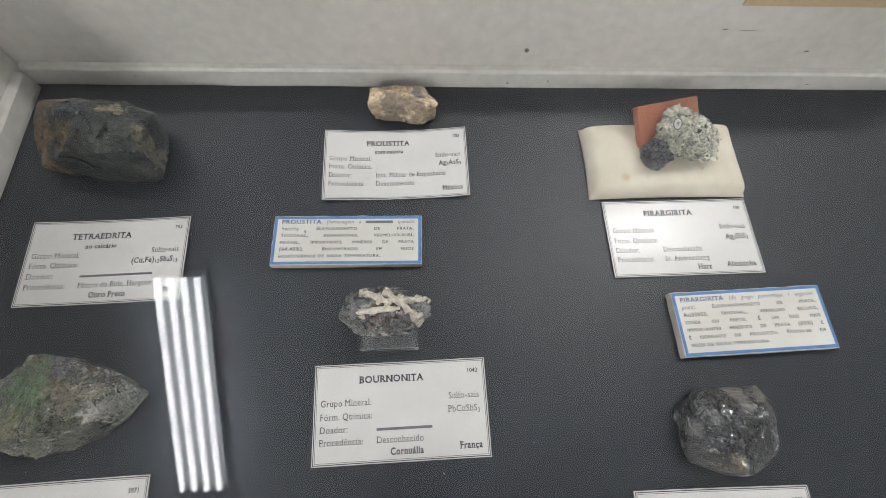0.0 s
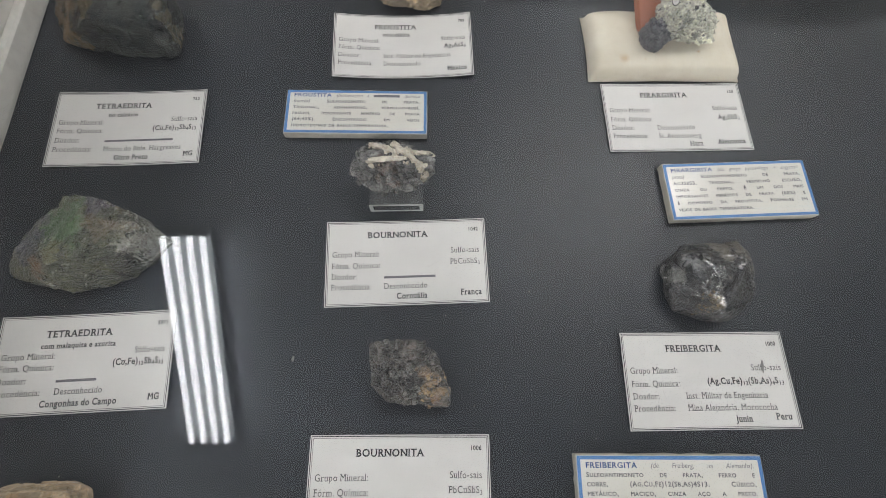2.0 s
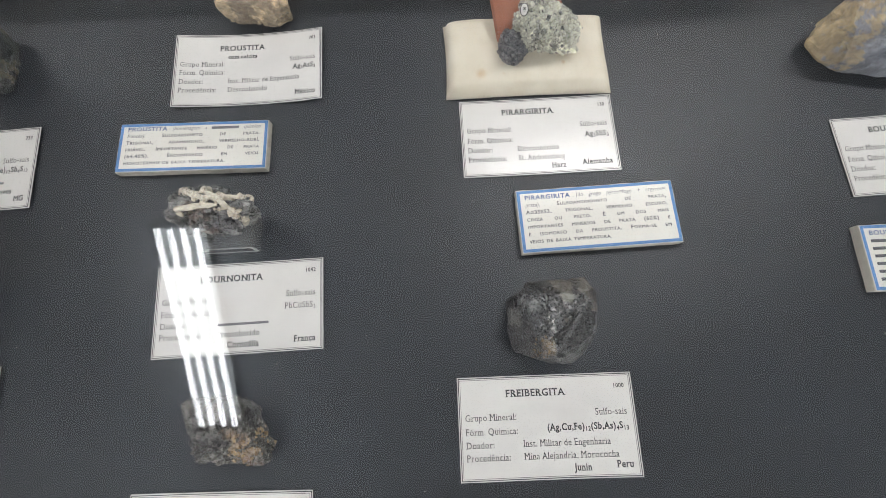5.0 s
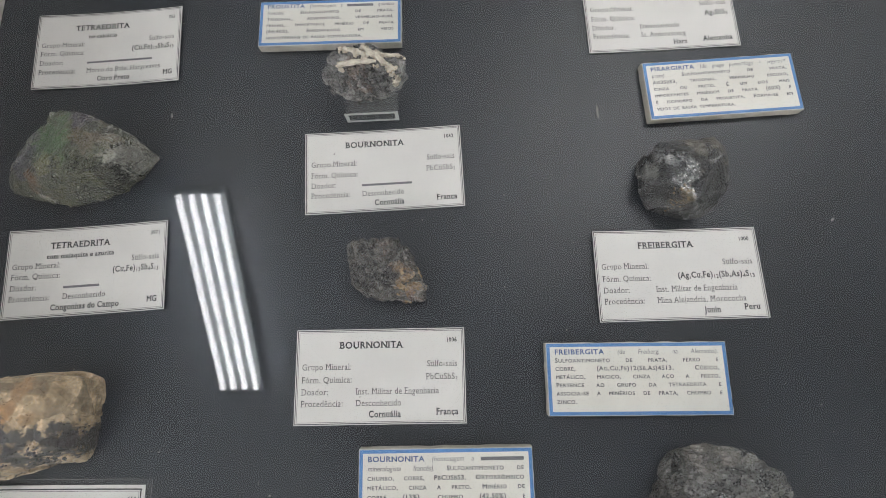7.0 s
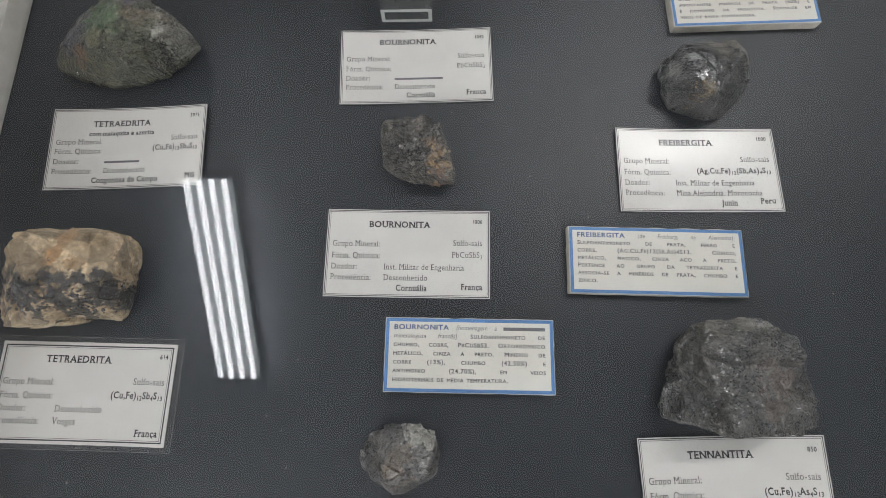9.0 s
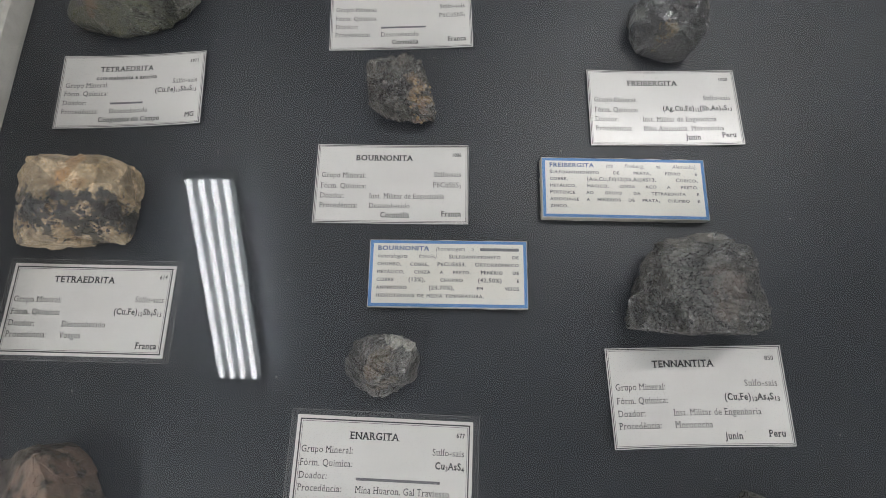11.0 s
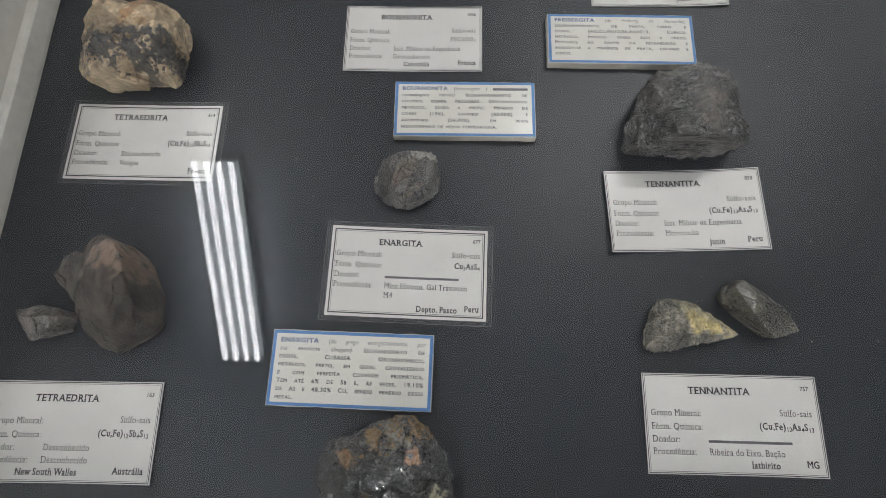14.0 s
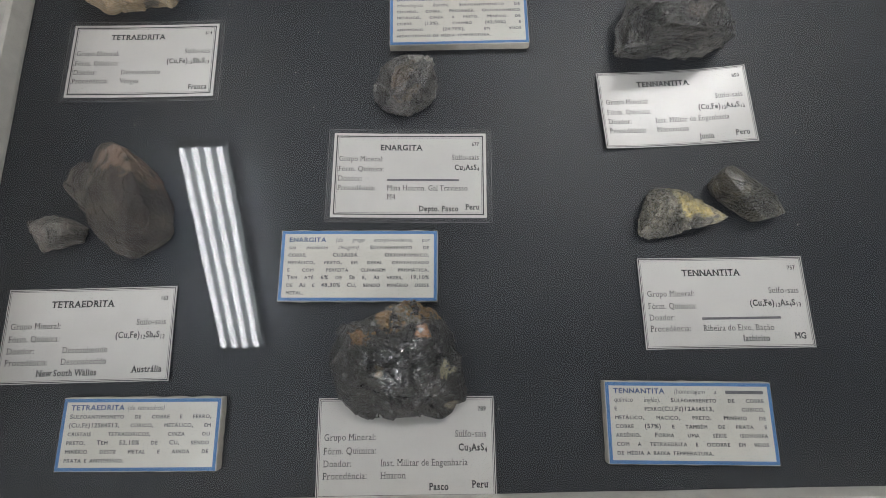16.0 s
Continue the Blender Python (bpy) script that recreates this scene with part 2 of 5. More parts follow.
def prism(outline, axis, a, b):
    """A flat outline of (u, v) pairs drawn out along axis from a to b."""
    put = {"x": lambda u, v, w: (w, u, v), "y": lambda u, v, w: (u, w, v), "z": lambda u, v, w: (u, v, w)}[axis]
    bm = bmesh.new()
    lo = [bm.verts.new(put(u, v, a)) for u, v in outline]
    hi = [bm.verts.new(put(u, v, b)) for u, v in outline]
    bm.faces.new(lo)
    bm.faces.new(hi[::-1])
    for i in range(len(lo)):
        j = (i + 1) % len(lo)
        bm.faces.new((lo[j], lo[i], hi[i], hi[j]))
    bmesh.ops.recalc_face_normals(bm, faces=bm.faces)
    return bm


# ---- writing: every glyph is drawn once with the built-in font ----
CHARS = sorted(set("ABCDEFGHIJKLMNOPQRSTUVWXYZabcdefghijklmnopqrstuvwxyz0123456789.,:;()-=+%&áàâãçéêíóôõúüÁÀÂÃÇÉÊÍÓÔÕÚ"))


def draw_glyphs():
    made, glyphs = [], {}
    for bold in (False, True):
        for c in CHARS:
            for body in (c, "|" + c + "|"):
                cu = bpy.data.curves.new("glyph", "FONT")
                cu.body, cu.size, cu.resolution_u, cu.offset = body, 1.0, 3, (0.024 if c not in "MNWVvw" else 0.0) if bold else 0.0
                made.append((bold, c, body, new("glyph", cu)))
    cu = bpy.data.curves.new("glyph", "FONT")
    cu.body, cu.size = "||", 1.0
    made.append((None, "||", "||", new("glyph", cu)))
    bpy.context.view_layer.update()
    graph = bpy.context.evaluated_depsgraph_get()
    spans = {}
    for bold, c, body, ob in made:
        me = bpy.data.meshes.new_from_object(ob.evaluated_get(graph))
        co = np.array([v.co[:2] for v in me.vertices]).reshape(-1, 2)
        if body == c and bold is not None:
            faces = [tuple(p.vertices) for p in me.polygons]
            if bold and c in "MNWVvw":
                # the pen is moved sideways where an outline cannot be fattened
                n = len(co)
                co = np.concatenate([co + (k, 0) for k in (-0.03, 0.0, 0.03)])
                faces = [tuple(i + k * n for i in f) for k in range(3) for f in faces]
            glyphs[(c, bold)] = [co, faces, 0.5]
        spans[(bold, body)] = float(np.ptp(co[:, 0])) if len(co) else 0.0
        bpy.data.meshes.remove(me)
    for (c, bold), g in glyphs.items():
        g[2] = spans[(bold, "|" + c + "|")] - spans[(None, "||")] + (-0.035 if bold else 0.0)
    for *_, ob in made:
        data = ob.data
        bpy.data.objects.remove(ob)
        bpy.data.curves.remove(data)
    return glyphs


def with_serifs(c, co, faces):
    """Adds small feet to the ends of a letter's stems, as in a book face."""
    co, faces = co.copy(), list(faces)
    levels = []
    if c in "AFHIKMNPRTYXfhiklmnrBDEL":
        levels.append((co[:, 1].min(), 1))
    if c in "HIKMNUVWXYvwyuBDEFPRL":
        levels.append((co[:, 1].max(), -1))
    base = np.array(co)
    for level, up in levels:
        ends = []
        for f in list(faces):
            for a, b in zip(f, f[1:] + f[:1]):
                if max(f) < len(base) and abs(base[a][1] - level) < 0.004 and abs(base[b][1] - level) < 0.004:
                    ends.append(sorted((base[a][0], base[b][0])))
        ends.sort()
        runs = []
        for a, b in ends:
            if runs and a <= runs[-1][1] + 0.02:
                runs[-1][1] = max(runs[-1][1], b)
            else:
                runs.append([a, b])
        for a, b in runs:
            wide = b - a > 0.22
            n = len(co)
            x0, x1, y0, y1 = a - 0.085, (a + 0.10 if wide else b + 0.085), level, level + up * 0.055
            co = np.concatenate([co, [(x0, y0), (x1, y0), (x1, y1), (x0, y1)]])
            faces.append((n, n + 1, n + 2, n + 3) if up > 0 else (n + 3, n + 2, n + 1, n))
    return co, faces


GLYPHS = draw_glyphs()
SERIF = {key: (*with_serifs(key[0], g[0], g[1]), g[2] + 0.045) for key, g in GLYPHS.items()}


def typeset(text, size, bold=False, lean=0.0, wide=1.0, small_caps=0.0, spacing=0.0, serif=False):
    """Points, faces and width of a run of text. A ~ sets the digits after it as subscripts."""
    pts, faces, x, below = [], [], 0.0, False
    for c in text:
        if c == "~":
            below = True
            continue
        if below and not c.isdigit():
            below = False
        s, drop = (size * 0.66, -0.16 * size) if below else (size, 0.0)
        if c == " ":
            x += 0.27 * size * wide
            continue
        if small_caps and c.islower():
            c, s = c.upper(), size * small_caps
        kit = SERIF if serif else GLYPHS
        g = kit.get((c, bold)) or kit[("-", bold)]
        co = g[0] * s
        n = sum(map(len, pts))
        pts.append(np.c_[x + (co[:, 0] + lean * co[:, 1]) * wide, co[:, 1] + drop])
        faces += [tuple(i + n for i in f) for f in g[1]]
        x += (g[2] * s + spacing * size) * wide
    return (np.concatenate(pts) if pts else np.zeros((0, 2))), faces, x


def bar(width, height):
    return np.array([(0, 0), (width, 0), (width, height), (0, height)]), [(0, 1, 2, 3)], width


def strip_frame(w, h, inset, thick):
    """Points and faces of a line drawn round inside a w x h sheet, mitred, cut into short pieces so that it can bend."""
    ring = lambda d: [(-w / 2 + d, -h / 2 + d), (w / 2 - d, -h / 2 + d), (w / 2 - d, h / 2 - d), (-w / 2 + d, h / 2 - d)]
    outer, inner, pts, faces = ring(inset), ring(inset + thick), [], []
    step = lambda a, b, f: (a[0] + (b[0] - a[0]) * f, a[1] + (b[1] - a[1]) * f)
    for k in range(4):
        m = (k + 1) % 4
        for i in range(12):
            n, f, g = len(pts), i / 12, (i + 1) / 12
            pts += [step(outer[k], outer[m], f), step(outer[k], outer[m], g), step(inner[k], inner[m], g), step(inner[k], inner[m], f)]
            faces.append((n, n + 1, n + 2, n + 3))
    return np.array(pts), faces


def sheet_mesh(name, w, h, z0, z1, bend, mat, wobble=0.0, seed=0):
    """A bent sheet of paper with thickness; its rim is cut a little unevenly."""
    nx, ny = 22, 12
    top, low, faces = [], [], []
    for j in range(ny + 1):
        for i in range(nx + 1):
            x, y = w * (i / nx - 0.5), h * (j / ny - 0.5)
            if i in (0, nx):
                x += wobble * noise.noise((seed, j * 0.7, i))
            if j in (0, ny):
                y += wobble * noise.noise((i * 0.5, seed, j))
            z = bend(x, y)
            top.append((x, y, z1 + z))
            low.append((x, y, z0 + z))
    n = len(top)
    at = lambda i, j: j * (nx + 1) + i
    for j in range(ny):
        for i in range(nx):
            faces.append((at(i, j), at(i + 1, j), at(i + 1, j + 1), at(i, j + 1)))
            faces.append((n + at(i, j + 1), n + at(i + 1, j + 1), n + at(i + 1, j), n + at(i, j)))
    ring = [at(i, 0) for i in range(nx)] + [at(nx, j) for j in range(ny)] + [at(i, ny) for i in range(nx, 0, -1)] + [at(0, j) for j in range(ny, 0, -1)]
    for a, b in zip(ring, ring[1:] + ring[:1]):
        faces.append((b, a, n + a, n + b))
    return mesh_of(name, top + low, faces, mat)


def lay_text(name, runs, mat, parent, bend, z):
    """Joins runs of (points, faces, dx, dy) into one text line that follows the sheet."""
    verts, faces = [], []
    for pts, fs, dx, dy in runs:
        n = len(verts)
        verts += [(px + dx, py + dy, z + bend(px + dx, py + dy)) for px, py in pts]
        faces += [tuple(i + n for i in f) for f in fs]
    if verts:
        part(name, mesh_of(name, verts, faces, mat), mat, parent)


# ---- the room ----
ROOM_X, ROOM_Y, ROOM_Z = (-3.2, 4.2), (-5.0, 3.4), (-0.86, 2.36)


def room():
    (x0, x1), (y0, y1), (z0, z1) = ROOM_X, ROOM_Y, ROOM_Z
    for name, b, mat, label, cat in (
        ("floor", (x0, x1, y0, y1, z0 - 0.1, z0), FLOOR_WOOD, "pale plain stone floor of the museum room", "floor"),
        ("ceiling", (x0, x1, y0, y1, z1, z1 + 0.1), CEILING_PAINT, "plain white painted ceiling of the museum room", "ceiling"),
        ("wall_west", (x0 - 0.1, x0, y0 - 0.1, y1 + 0.1, z0 - 0.1, z1 + 0.1), ROOM_PAINT, "plain white painted room wall", "wall"),
        ("wall_east", (x1, x1 + 0.1, y0 - 0.1, y1 + 0.1, z0 - 0.1, z1 + 0.1), ROOM_PAINT, "plain white painted room wall", "wall"),
        ("wall_south", (x0, x1, y0 - 0.1, y0, z0 - 0.1, z1 + 0.1), ROOM_PAINT, "plain white painted room wall", "wall"),
        ("wall_north", (x0, x1, y1, y1 + 0.1, z0 - 0.1, z1 + 0.1), ROOM_PAINT, "plain white painted room wall", "wall"),
    ):
        tagged(part(name, box(*b), mat, None, label), category=cat, kind="structure")


room()


def tube_mesh(name, radius, y0, y1, mat, segments=16):
    bm = bmesh.new()
    bmesh.ops.create_cone(bm, cap_ends=True, segments=segments, radius1=radius, radius2=radius, depth=y1 - y0)
    bmesh.ops.transform(bm, matrix=pose(0, (y0 + y1) / 2, 0, 90, 0, 0), verts=bm.verts)
    me = bpy.data.meshes.new(name)
    bm.to_mesh(me)
    bm.free()
    me.polygons.foreach_set("use_smooth", [True] * len(me.polygons))
    me.materials.append(mat)
    return me


def luminaire(x, y, glow, turn=0.0):
    """A surface-mounted luminaire with four bare tubes, 1.2 m long, along its own y."""
    top = ROOM_Z[1]
    lamp = tagged(new("ceiling_luminaire"), "white steel ceiling luminaire with four bare lit fluorescent tubes", "lamp", "ceiling luminaires")
    lamp.matrix_world = pose(x, y, top, 0, 0, turn)
    bm = box(-0.128, 0.128, -0.63, 0.63, -0.05, 0.0, 0.006)
    part("housing", bm, STEEL, lamp, "white painted steel tray")
    tube = tube_mesh("tube", 0.0145, -0.592, 0.592, glow)
    holder = None
    for i in range(4):
        ob = part("tube", tube, glow, lamp, "lit white fluorescent tube")
        ob.location = (-0.098 + 0.0655 * i, 0, -0.085)
        for end in (-1, 1):
            bm = box(-0.013, 0.013, -0.012, 0.012, -0.022, 0.05, 0.003)
            if holder is None:
                holder = bpy.data.meshes.new("lamp_holder")
                bm.to_mesh(holder)
                holder.materials.append(CAP)
            bm.free()
            ob = part("lamp_holder", holder, CAP, lamp, "grey plastic lamp holder")
            ob.location = (-0.098 + 0.0655 * i, end * 0.606, -0.085)
    return lamp


luminaire(-0.977, -1.322, GLOW_A, 0.0)
# unseen, placed from the glare and shadows on the board
luminaire(1.30, 0.82, GLOW_B, 90.0)
# three more unseen luminaires, added to brighten the case and even out its light
luminaire(-0.977, -3.90, GLOW_C, 0.0)
luminaire(-1.40, 0.86, GLOW_D, 90.0)
luminaire(3.45, -4.15, GLOW_E, 0.0)

# ---- the vitrine ----
DEPTH, LENGTH, SLOPE = 0.668, 1.36, math.tan(radians(15.35))
lid = lambda y: 0.070 + (y + DEPTH) * SLOPE


def vitrine():
    case = tagged(new("display_case"), "sloping glass-topped museum display case with black board and painted sides", "display case")
    part("board", box(0, LENGTH, -DEPTH, 0, -0.012, 0.0), BOARD, case, "black card-covered board, scuffed and dusty")
    part("plinth", box(0.02, LENGTH - 0.02, -DEPTH + 0.02, -0.02, ROOM_Z[0], -0.013), PLINTH_WOOD, case, "varnished wooden plinth")
    # panel cut low, with an unseen pane added above, so light from behind enters
    part("back_panel", box(-0.0185, LENGTH + 0.02, 0.0012, 0.0212, -0.012, 0.072), WALL_PAINT, case, "greyish white painted low back panel")
    upright = part("back_pane", box(-0.0003, LENGTH, 0.008, 0.012, 0.0725, lid(0.008) - 0.001), GLASS, case, "clear upright glass pane")
    upright.visible_shadow = False
    # side panels rise to the lid; the left one's unseen height shades that side
    for x0, x1 in ((-0.0205, -0.0005), (LENGTH + 0.0005, LENGTH + 0.0205)):
        part("side_panel", prism(((-DEPTH - 0.02, -0.012), (0.0, -0.012), (0.0, lid(0) - 0.001), (-DEPTH - 0.02, lid(-DEPTH - 0.02) - 0.001)), "x", x0, x1), WALL_PAINT, case, "greyish white painted side panel")
    part("front_panel", box(0.0, LENGTH, -DEPTH - 0.02, -DEPTH - 0.0005, -0.012, lid(-DEPTH) - 0.008), WALL_PAINT, case, "greyish white painted front panel")
    # skirting laths, painted over thickly, with an uneven upper edge
    def lath(length, seed):
        n, verts, faces = 90, [], []
        for i in range(n + 1):
            u = length * i / n
            w = noise.noise((u * 40, seed, 0)) * 0.0005 + noise.noise((u * 140, seed, 3)) * 0.00025
            b = noise.noise((u * 25, seed, 9)) * 0.0004
            for d, z in ((0, 0.0005), (0.0052 + b, 0.0005), (0.0056 + b, 0.003), (0.0050 + b, 0.0135 + w), (0.0036 + b, 0.0152 + w), (0, 0.0156 + w)):
                verts.append((u, -d, z))
        for i in range(n):
            for k in range(6):
                a, c = i * 6 + k, i * 6 + (k + 1) % 6
                faces.append((a, c, c + 6, a + 6))
        faces += [tuple(range(5, -1, -1)), tuple(range(n * 6, n * 6 + 6))]
        return mesh_of("skirting_lath", verts, faces, LATH_PAINT, False)
    for m, length, seed in ((pose(0.0015, 0.0008, 0), LENGTH - 0.003, 1), (pose(0.0002, -DEPTH + 0.001, 0, 0, 0, 90), DEPTH - 0.0085, 2),
                            (pose(LENGTH - 0.0015, -DEPTH, 0, 0, 0, 180), LENGTH - 0.003, 3), (pose(LENGTH, -0.007, 0, 0, 0, -90), DEPTH - 0.014, 4)):
        ob = part("skirting_lath", lath(length, seed), LATH_PAINT, case, "thickly painted white wooden skirting lath")
        ob.matrix_local = m
    bm = prism(((-DEPTH - 0.02, lid(-DEPTH - 0.02)), (0.021, lid(0.021)), (0.021, lid(0.021) + 0.0042), (-DEPTH - 0.02, lid(-DEPTH - 0.02) + 0.0042)), "x", -0.02, LENGTH + 0.02)
    pane = part("glass_lid", bm, GLASS, case, "clear sloping glass pane, slightly dusty")
    pane.visible_shadow = False
    return case


vitrine()
wall_card = tagged(part("wall_card", box(0.445, 0.60, -0.0006, 0.0008, 0.065, 0.105), BEIGE, None, "beige card strip fixed to the painted back panel"), category="card")



def wall_marks():
    """Small stains and scratches on the back panel and its lath: (x, z, half width, half height, out from the wall)."""
    for x, z, a, b, out in ((0.3285, 0.0285, 0.0018, 0.0022, 0.0), (0.462, 0.046, 0.0075, 0.0003, 0.0), (0.447, 0.0468, 0.0022, 0.0004, 0.0), (0.383, 0.047, 0.0016, 0.0003, 0.0), (0.0725, 0.0098, 0.0006, 0.0008, 0.0062), (0.3195, 0.0055, 0.0008, 0.0007, 0.0062), (0.347, 0.0075, 0.0004, 0.0012, 0.0062), (0.530, 0.0065, 0.0012, 0.0005, 0.0062), (0.512, 0.030, 0.0020, 0.0009, 0.0)):
        bm = bmesh.new()
        bmesh.ops.create_uvsphere(bm, u_segments=14, v_segments=6, radius=1.0)
        for v in bm.verts:
            w = 1 + 0.45 * noise.noise((v.co.x * 1.7 + x * 900, v.co.z * 1.7, 5))
            v.co = Vector((v.co.x * a * w, v.co.y * 0.00012, v.co.z * b * w))
        ob = part("scuff_mark", bm, SCUFF, None, "small brownish scuff on the painted case back", True)
        ob.location = (x, 0.00125 - out, z)
        tagged(ob, category="stain", group="scuff marks")


SCUFF = plain("scuff", (0.16, 0.13, 0.10), 0.8)
wall_marks()

# ---- labels ----
def label(title, number, place, size, words, sub="", curl=0.0, twist=0.0, film=False, wide_last=None, seed=0):
    """A printed specimen label. words: five rows of (left, value, right); a value of an int is a bar of that many letters."""
    cx, cy, turn = place
    w, h = size
    bend = lambda x, y: curl * (2 * x / w) ** 2 + twist * (1 + (2 * x / w) * (2 * y / h)) * 0.5 * ((2 * x / w) ** 2)
    thing = tagged(new("specimen_label"), ("laminated " if film else "") + "white printed paper label with black border reading " + title.title(), "label", "specimen labels")
    thing.matrix_world = pose(cx, cy, 0.0, 0, 0, turn)
    base = 0.0004
    if film:
        part("film", sheet_mesh("film", w, h, 0.0002, 0.0010, bend, FILM, 0.0002, seed), FILM, thing, "clear glossy laminating film margin")
        pts, faces = strip_frame(w, h, 0.0001, 0.00028)
        lay_text("film_rim", [(pts, faces, 0, 0)], FILM_RIM, thing, bend, 0.00104)
        w, h = w - 0.0068, h - 0.0058
        base = 0.00105
    part("paper", sheet_mesh("paper", w, h, base, base + 0.0004, bend, PAPER, 0.00015, seed + 7), PAPER, thing, "white paper")
    z = base + 0.00047
    pts, faces = strip_frame(w, h, 0.0005 if not film else 0.0016, 0.00040 if not film else 0.00065)
    p2, f2 = strip_frame(w, h, 0.0014 if not film else 0.0028, 0.00018)
    lay_text("border", [(pts, faces, 0, 0), (p2, f2, 0, 0)], INK, thing, bend, z)
    k = w / 0.091
    left, right, col = -w / 2 + 0.0034 * k, w / 2 - 0.0040 * k, -w / 2 + 0.0325 * k
    row = lambda f: h / 2 - f * h
    # title and number
    p, f, tw = typeset(title, 0.0050 * k, True, wide=0.97, serif=True)
    lay_text("title_text", [(p, f, -0.0050 * k - tw / 2, row(0.205 if not sub else 0.23))], INK, thing, bend, z)
    p, f, tw = typeset(number, 0.0031 * k, True, wide=0.85, serif=True)
    lay_text("number_text", [(p, f, right - tw, row(0.15))], INK, thing, bend, z)
    if sub:
        p, f, tw = typeset(sub, 0.0039 * k, True, wide=0.92, serif=True)
        lay_text("subtitle_text", [(p, f, -0.0045 * k - tw / 2, row(0.345))], INK, thing, bend, z)
    rows = (0.43, 0.565, 0.69, 0.81, 0.925) if not sub else (0.45, 0.565, 0.69, 0.81, 0.925)
    if len(words) == 6:
        rows = (0.34, 0.46, 0.575, 0.685, 0.79, 0.925)
    for at, (a, b, c) in zip(rows, words):
        runs = []
        if a:
            p, f, tw = typeset(a, 0.0047 * k, False, wide=0.84, serif=True)
            runs.append((p, f, left, row(at)))
        if b:
            strong = at == rows[-1]
            if isinstance(b, int):
                p, f, tw = bar(b * 0.00170 * k, 0.0013 * k)
            else:
                p, f, tw = typeset(b, 0.0047 * k, strong, wide=0.82, serif=True)
            x = col if not strong else (wide_last if wide_last is not None else -w / 2 + 0.0395 * k)
            runs.append((p, f, x, row(at)))
        if c:
            strong = at == rows[-1] or (at == rows[1] and c[0] != "P")
            p, f, tw = typeset(c, 0.0047 * k, strong, wide=0.84, serif=True)
            runs.append((p, f, right - tw, row(at - 0.02)))
        for run, name in zip(runs, ("row_text", "value_text")):
            hidden = name == "value_text" and isinstance(b, int)
            lay_text(name, [run], INK_SOFT if hidden else INK, thing, bend, z)
    return thing


def rows5(formula, donor, origin, last_left, last_right, extra=None):
    out = [("Grupo Mineral:", "", "Sulfo-sais"), ("Fórm. Química:", "", formula), ("Doador:", donor, ""), ("Procedência:", origin, "")]
    if extra:
        out.append(("", extra, ""))
    return out + [("", last_left, last_right)]


TETRA = "(Cu,Fe)~12Sb~4S~13"
TENN = "(Cu,Fe)~12As~4S~13"
IME = "Inst. Militar de Engenharia"
label("TETRAEDRITA", "753", (0.0778, -0.1302, 2.6), (0.0905, 0.0513), rows5(TETRA, 24, "Morro do Bule, Hargreaves", "Ouro Preto", "MG"), "no calcário", 0.0012, seed=1)
label("PROUSTITA", "703", (0.2444, -0.0657, 1.9), (0.0915, 0.0503), rows5("Ag~3AsS~3", IME, "Desconhecido", "", "México"), "com calcita", 0.0030, seed=2)
label("PIRARGIRITA", "130", (0.4206, -0.1168, 1.7), (0.0920, 0.0493), rows5("Ag~3SbS~3", "Desconhecido", "St. Andreasberg", "Harz", "Alemanha"), "", 0.0006, wide_last=0.006, seed=3)
label("BOURNONITA", "1042", (0.2502, -0.2144, 2.2), (0.0915, 0.0497), rows5("PbCuSbS~3", 17, "Desconhecido", "Cornuália", "França"), "", 0.0008, seed=4)
label("FREIBERGITA", "1000", (0.4127, -0.2791, 0.6), (0.0905, 0.0502), rows5("(Ag,Cu,Fe)~12(Sb,As)~4S~13", IME, "Mina Alejandria, Morococha", "Junin", "Peru"), "", 0.0018, -0.0012, wide_last=0.012, seed=5)
label("BOURNONITA", "1006", (0.2490, -0.3303, 0.0), (0.0905, 0.0492), rows5("PbCuSbS~3", IME, "Desconhecido", "Cornuália", "França"), "", 0.0006, seed=6)
label("TETRAEDRITA", "3971", (0.0832, -0.2698, 3.0), (0.0905, 0.0505), rows5(TETRA, 12, "Desconhecido", "Congonhas do Campo", "MG"), "com malaquita e azurita", 0.0016, wide_last=-0.019, seed=7)
label("TETRAEDRITA", "614", (0.0828, -0.4070, -0.4), (0.0996, 0.0566), rows5(TETRA, "Desconhecido", "Vosges", "", "França"), "", 0.0006, film=True, seed=8)
label("ENARGITA", "677", (0.2508, -0.4873, -1.5), (0.0985, 0.0587), rows5("Cu~3AsS~4", 25, "Mina Huaron. Gal Traviesso", "Depto. Pasco", "Peru", "M4"), "", 0.0006, film=True, wide_last=0.006, seed=9)
label("TENNANTITA", "850", (0.4145, -0.4469, 2.1), (0.0923, 0.0503), rows5(TENN, IME, "Morococha", "Junin", "Peru"), "", 0.0016, 0.0010, wide_last=0.012, seed=10)
label("TETRAEDRITA", "163", (0.0714, -0.5772, 0.3), (0.0948, 0.0518), rows5(TETRA, "Desconhecido", "Desconhecido", "New South Walles", "Austrália"), "", 0.0008, wide_last=-0.026, seed=11)
label("ENARGITA", "789", (0.2483, -0.6390, -0.3), (0.0942, 0.0500), rows5("Cu~3AsS~4", IME, "Huaron", "Pasco", "Peru"), "", 0.0004, wide_last=0.012, seed=12)
label("TENNANTITA", "757", (0.4270, -0.5665, -0.3), (0.0931, 0.0508), rows5(TENN, 25, "Ribeira do Eixo, Bação", "Iatbirito", "MG"), "", 0.0012, wide_last=0.008, seed=13)
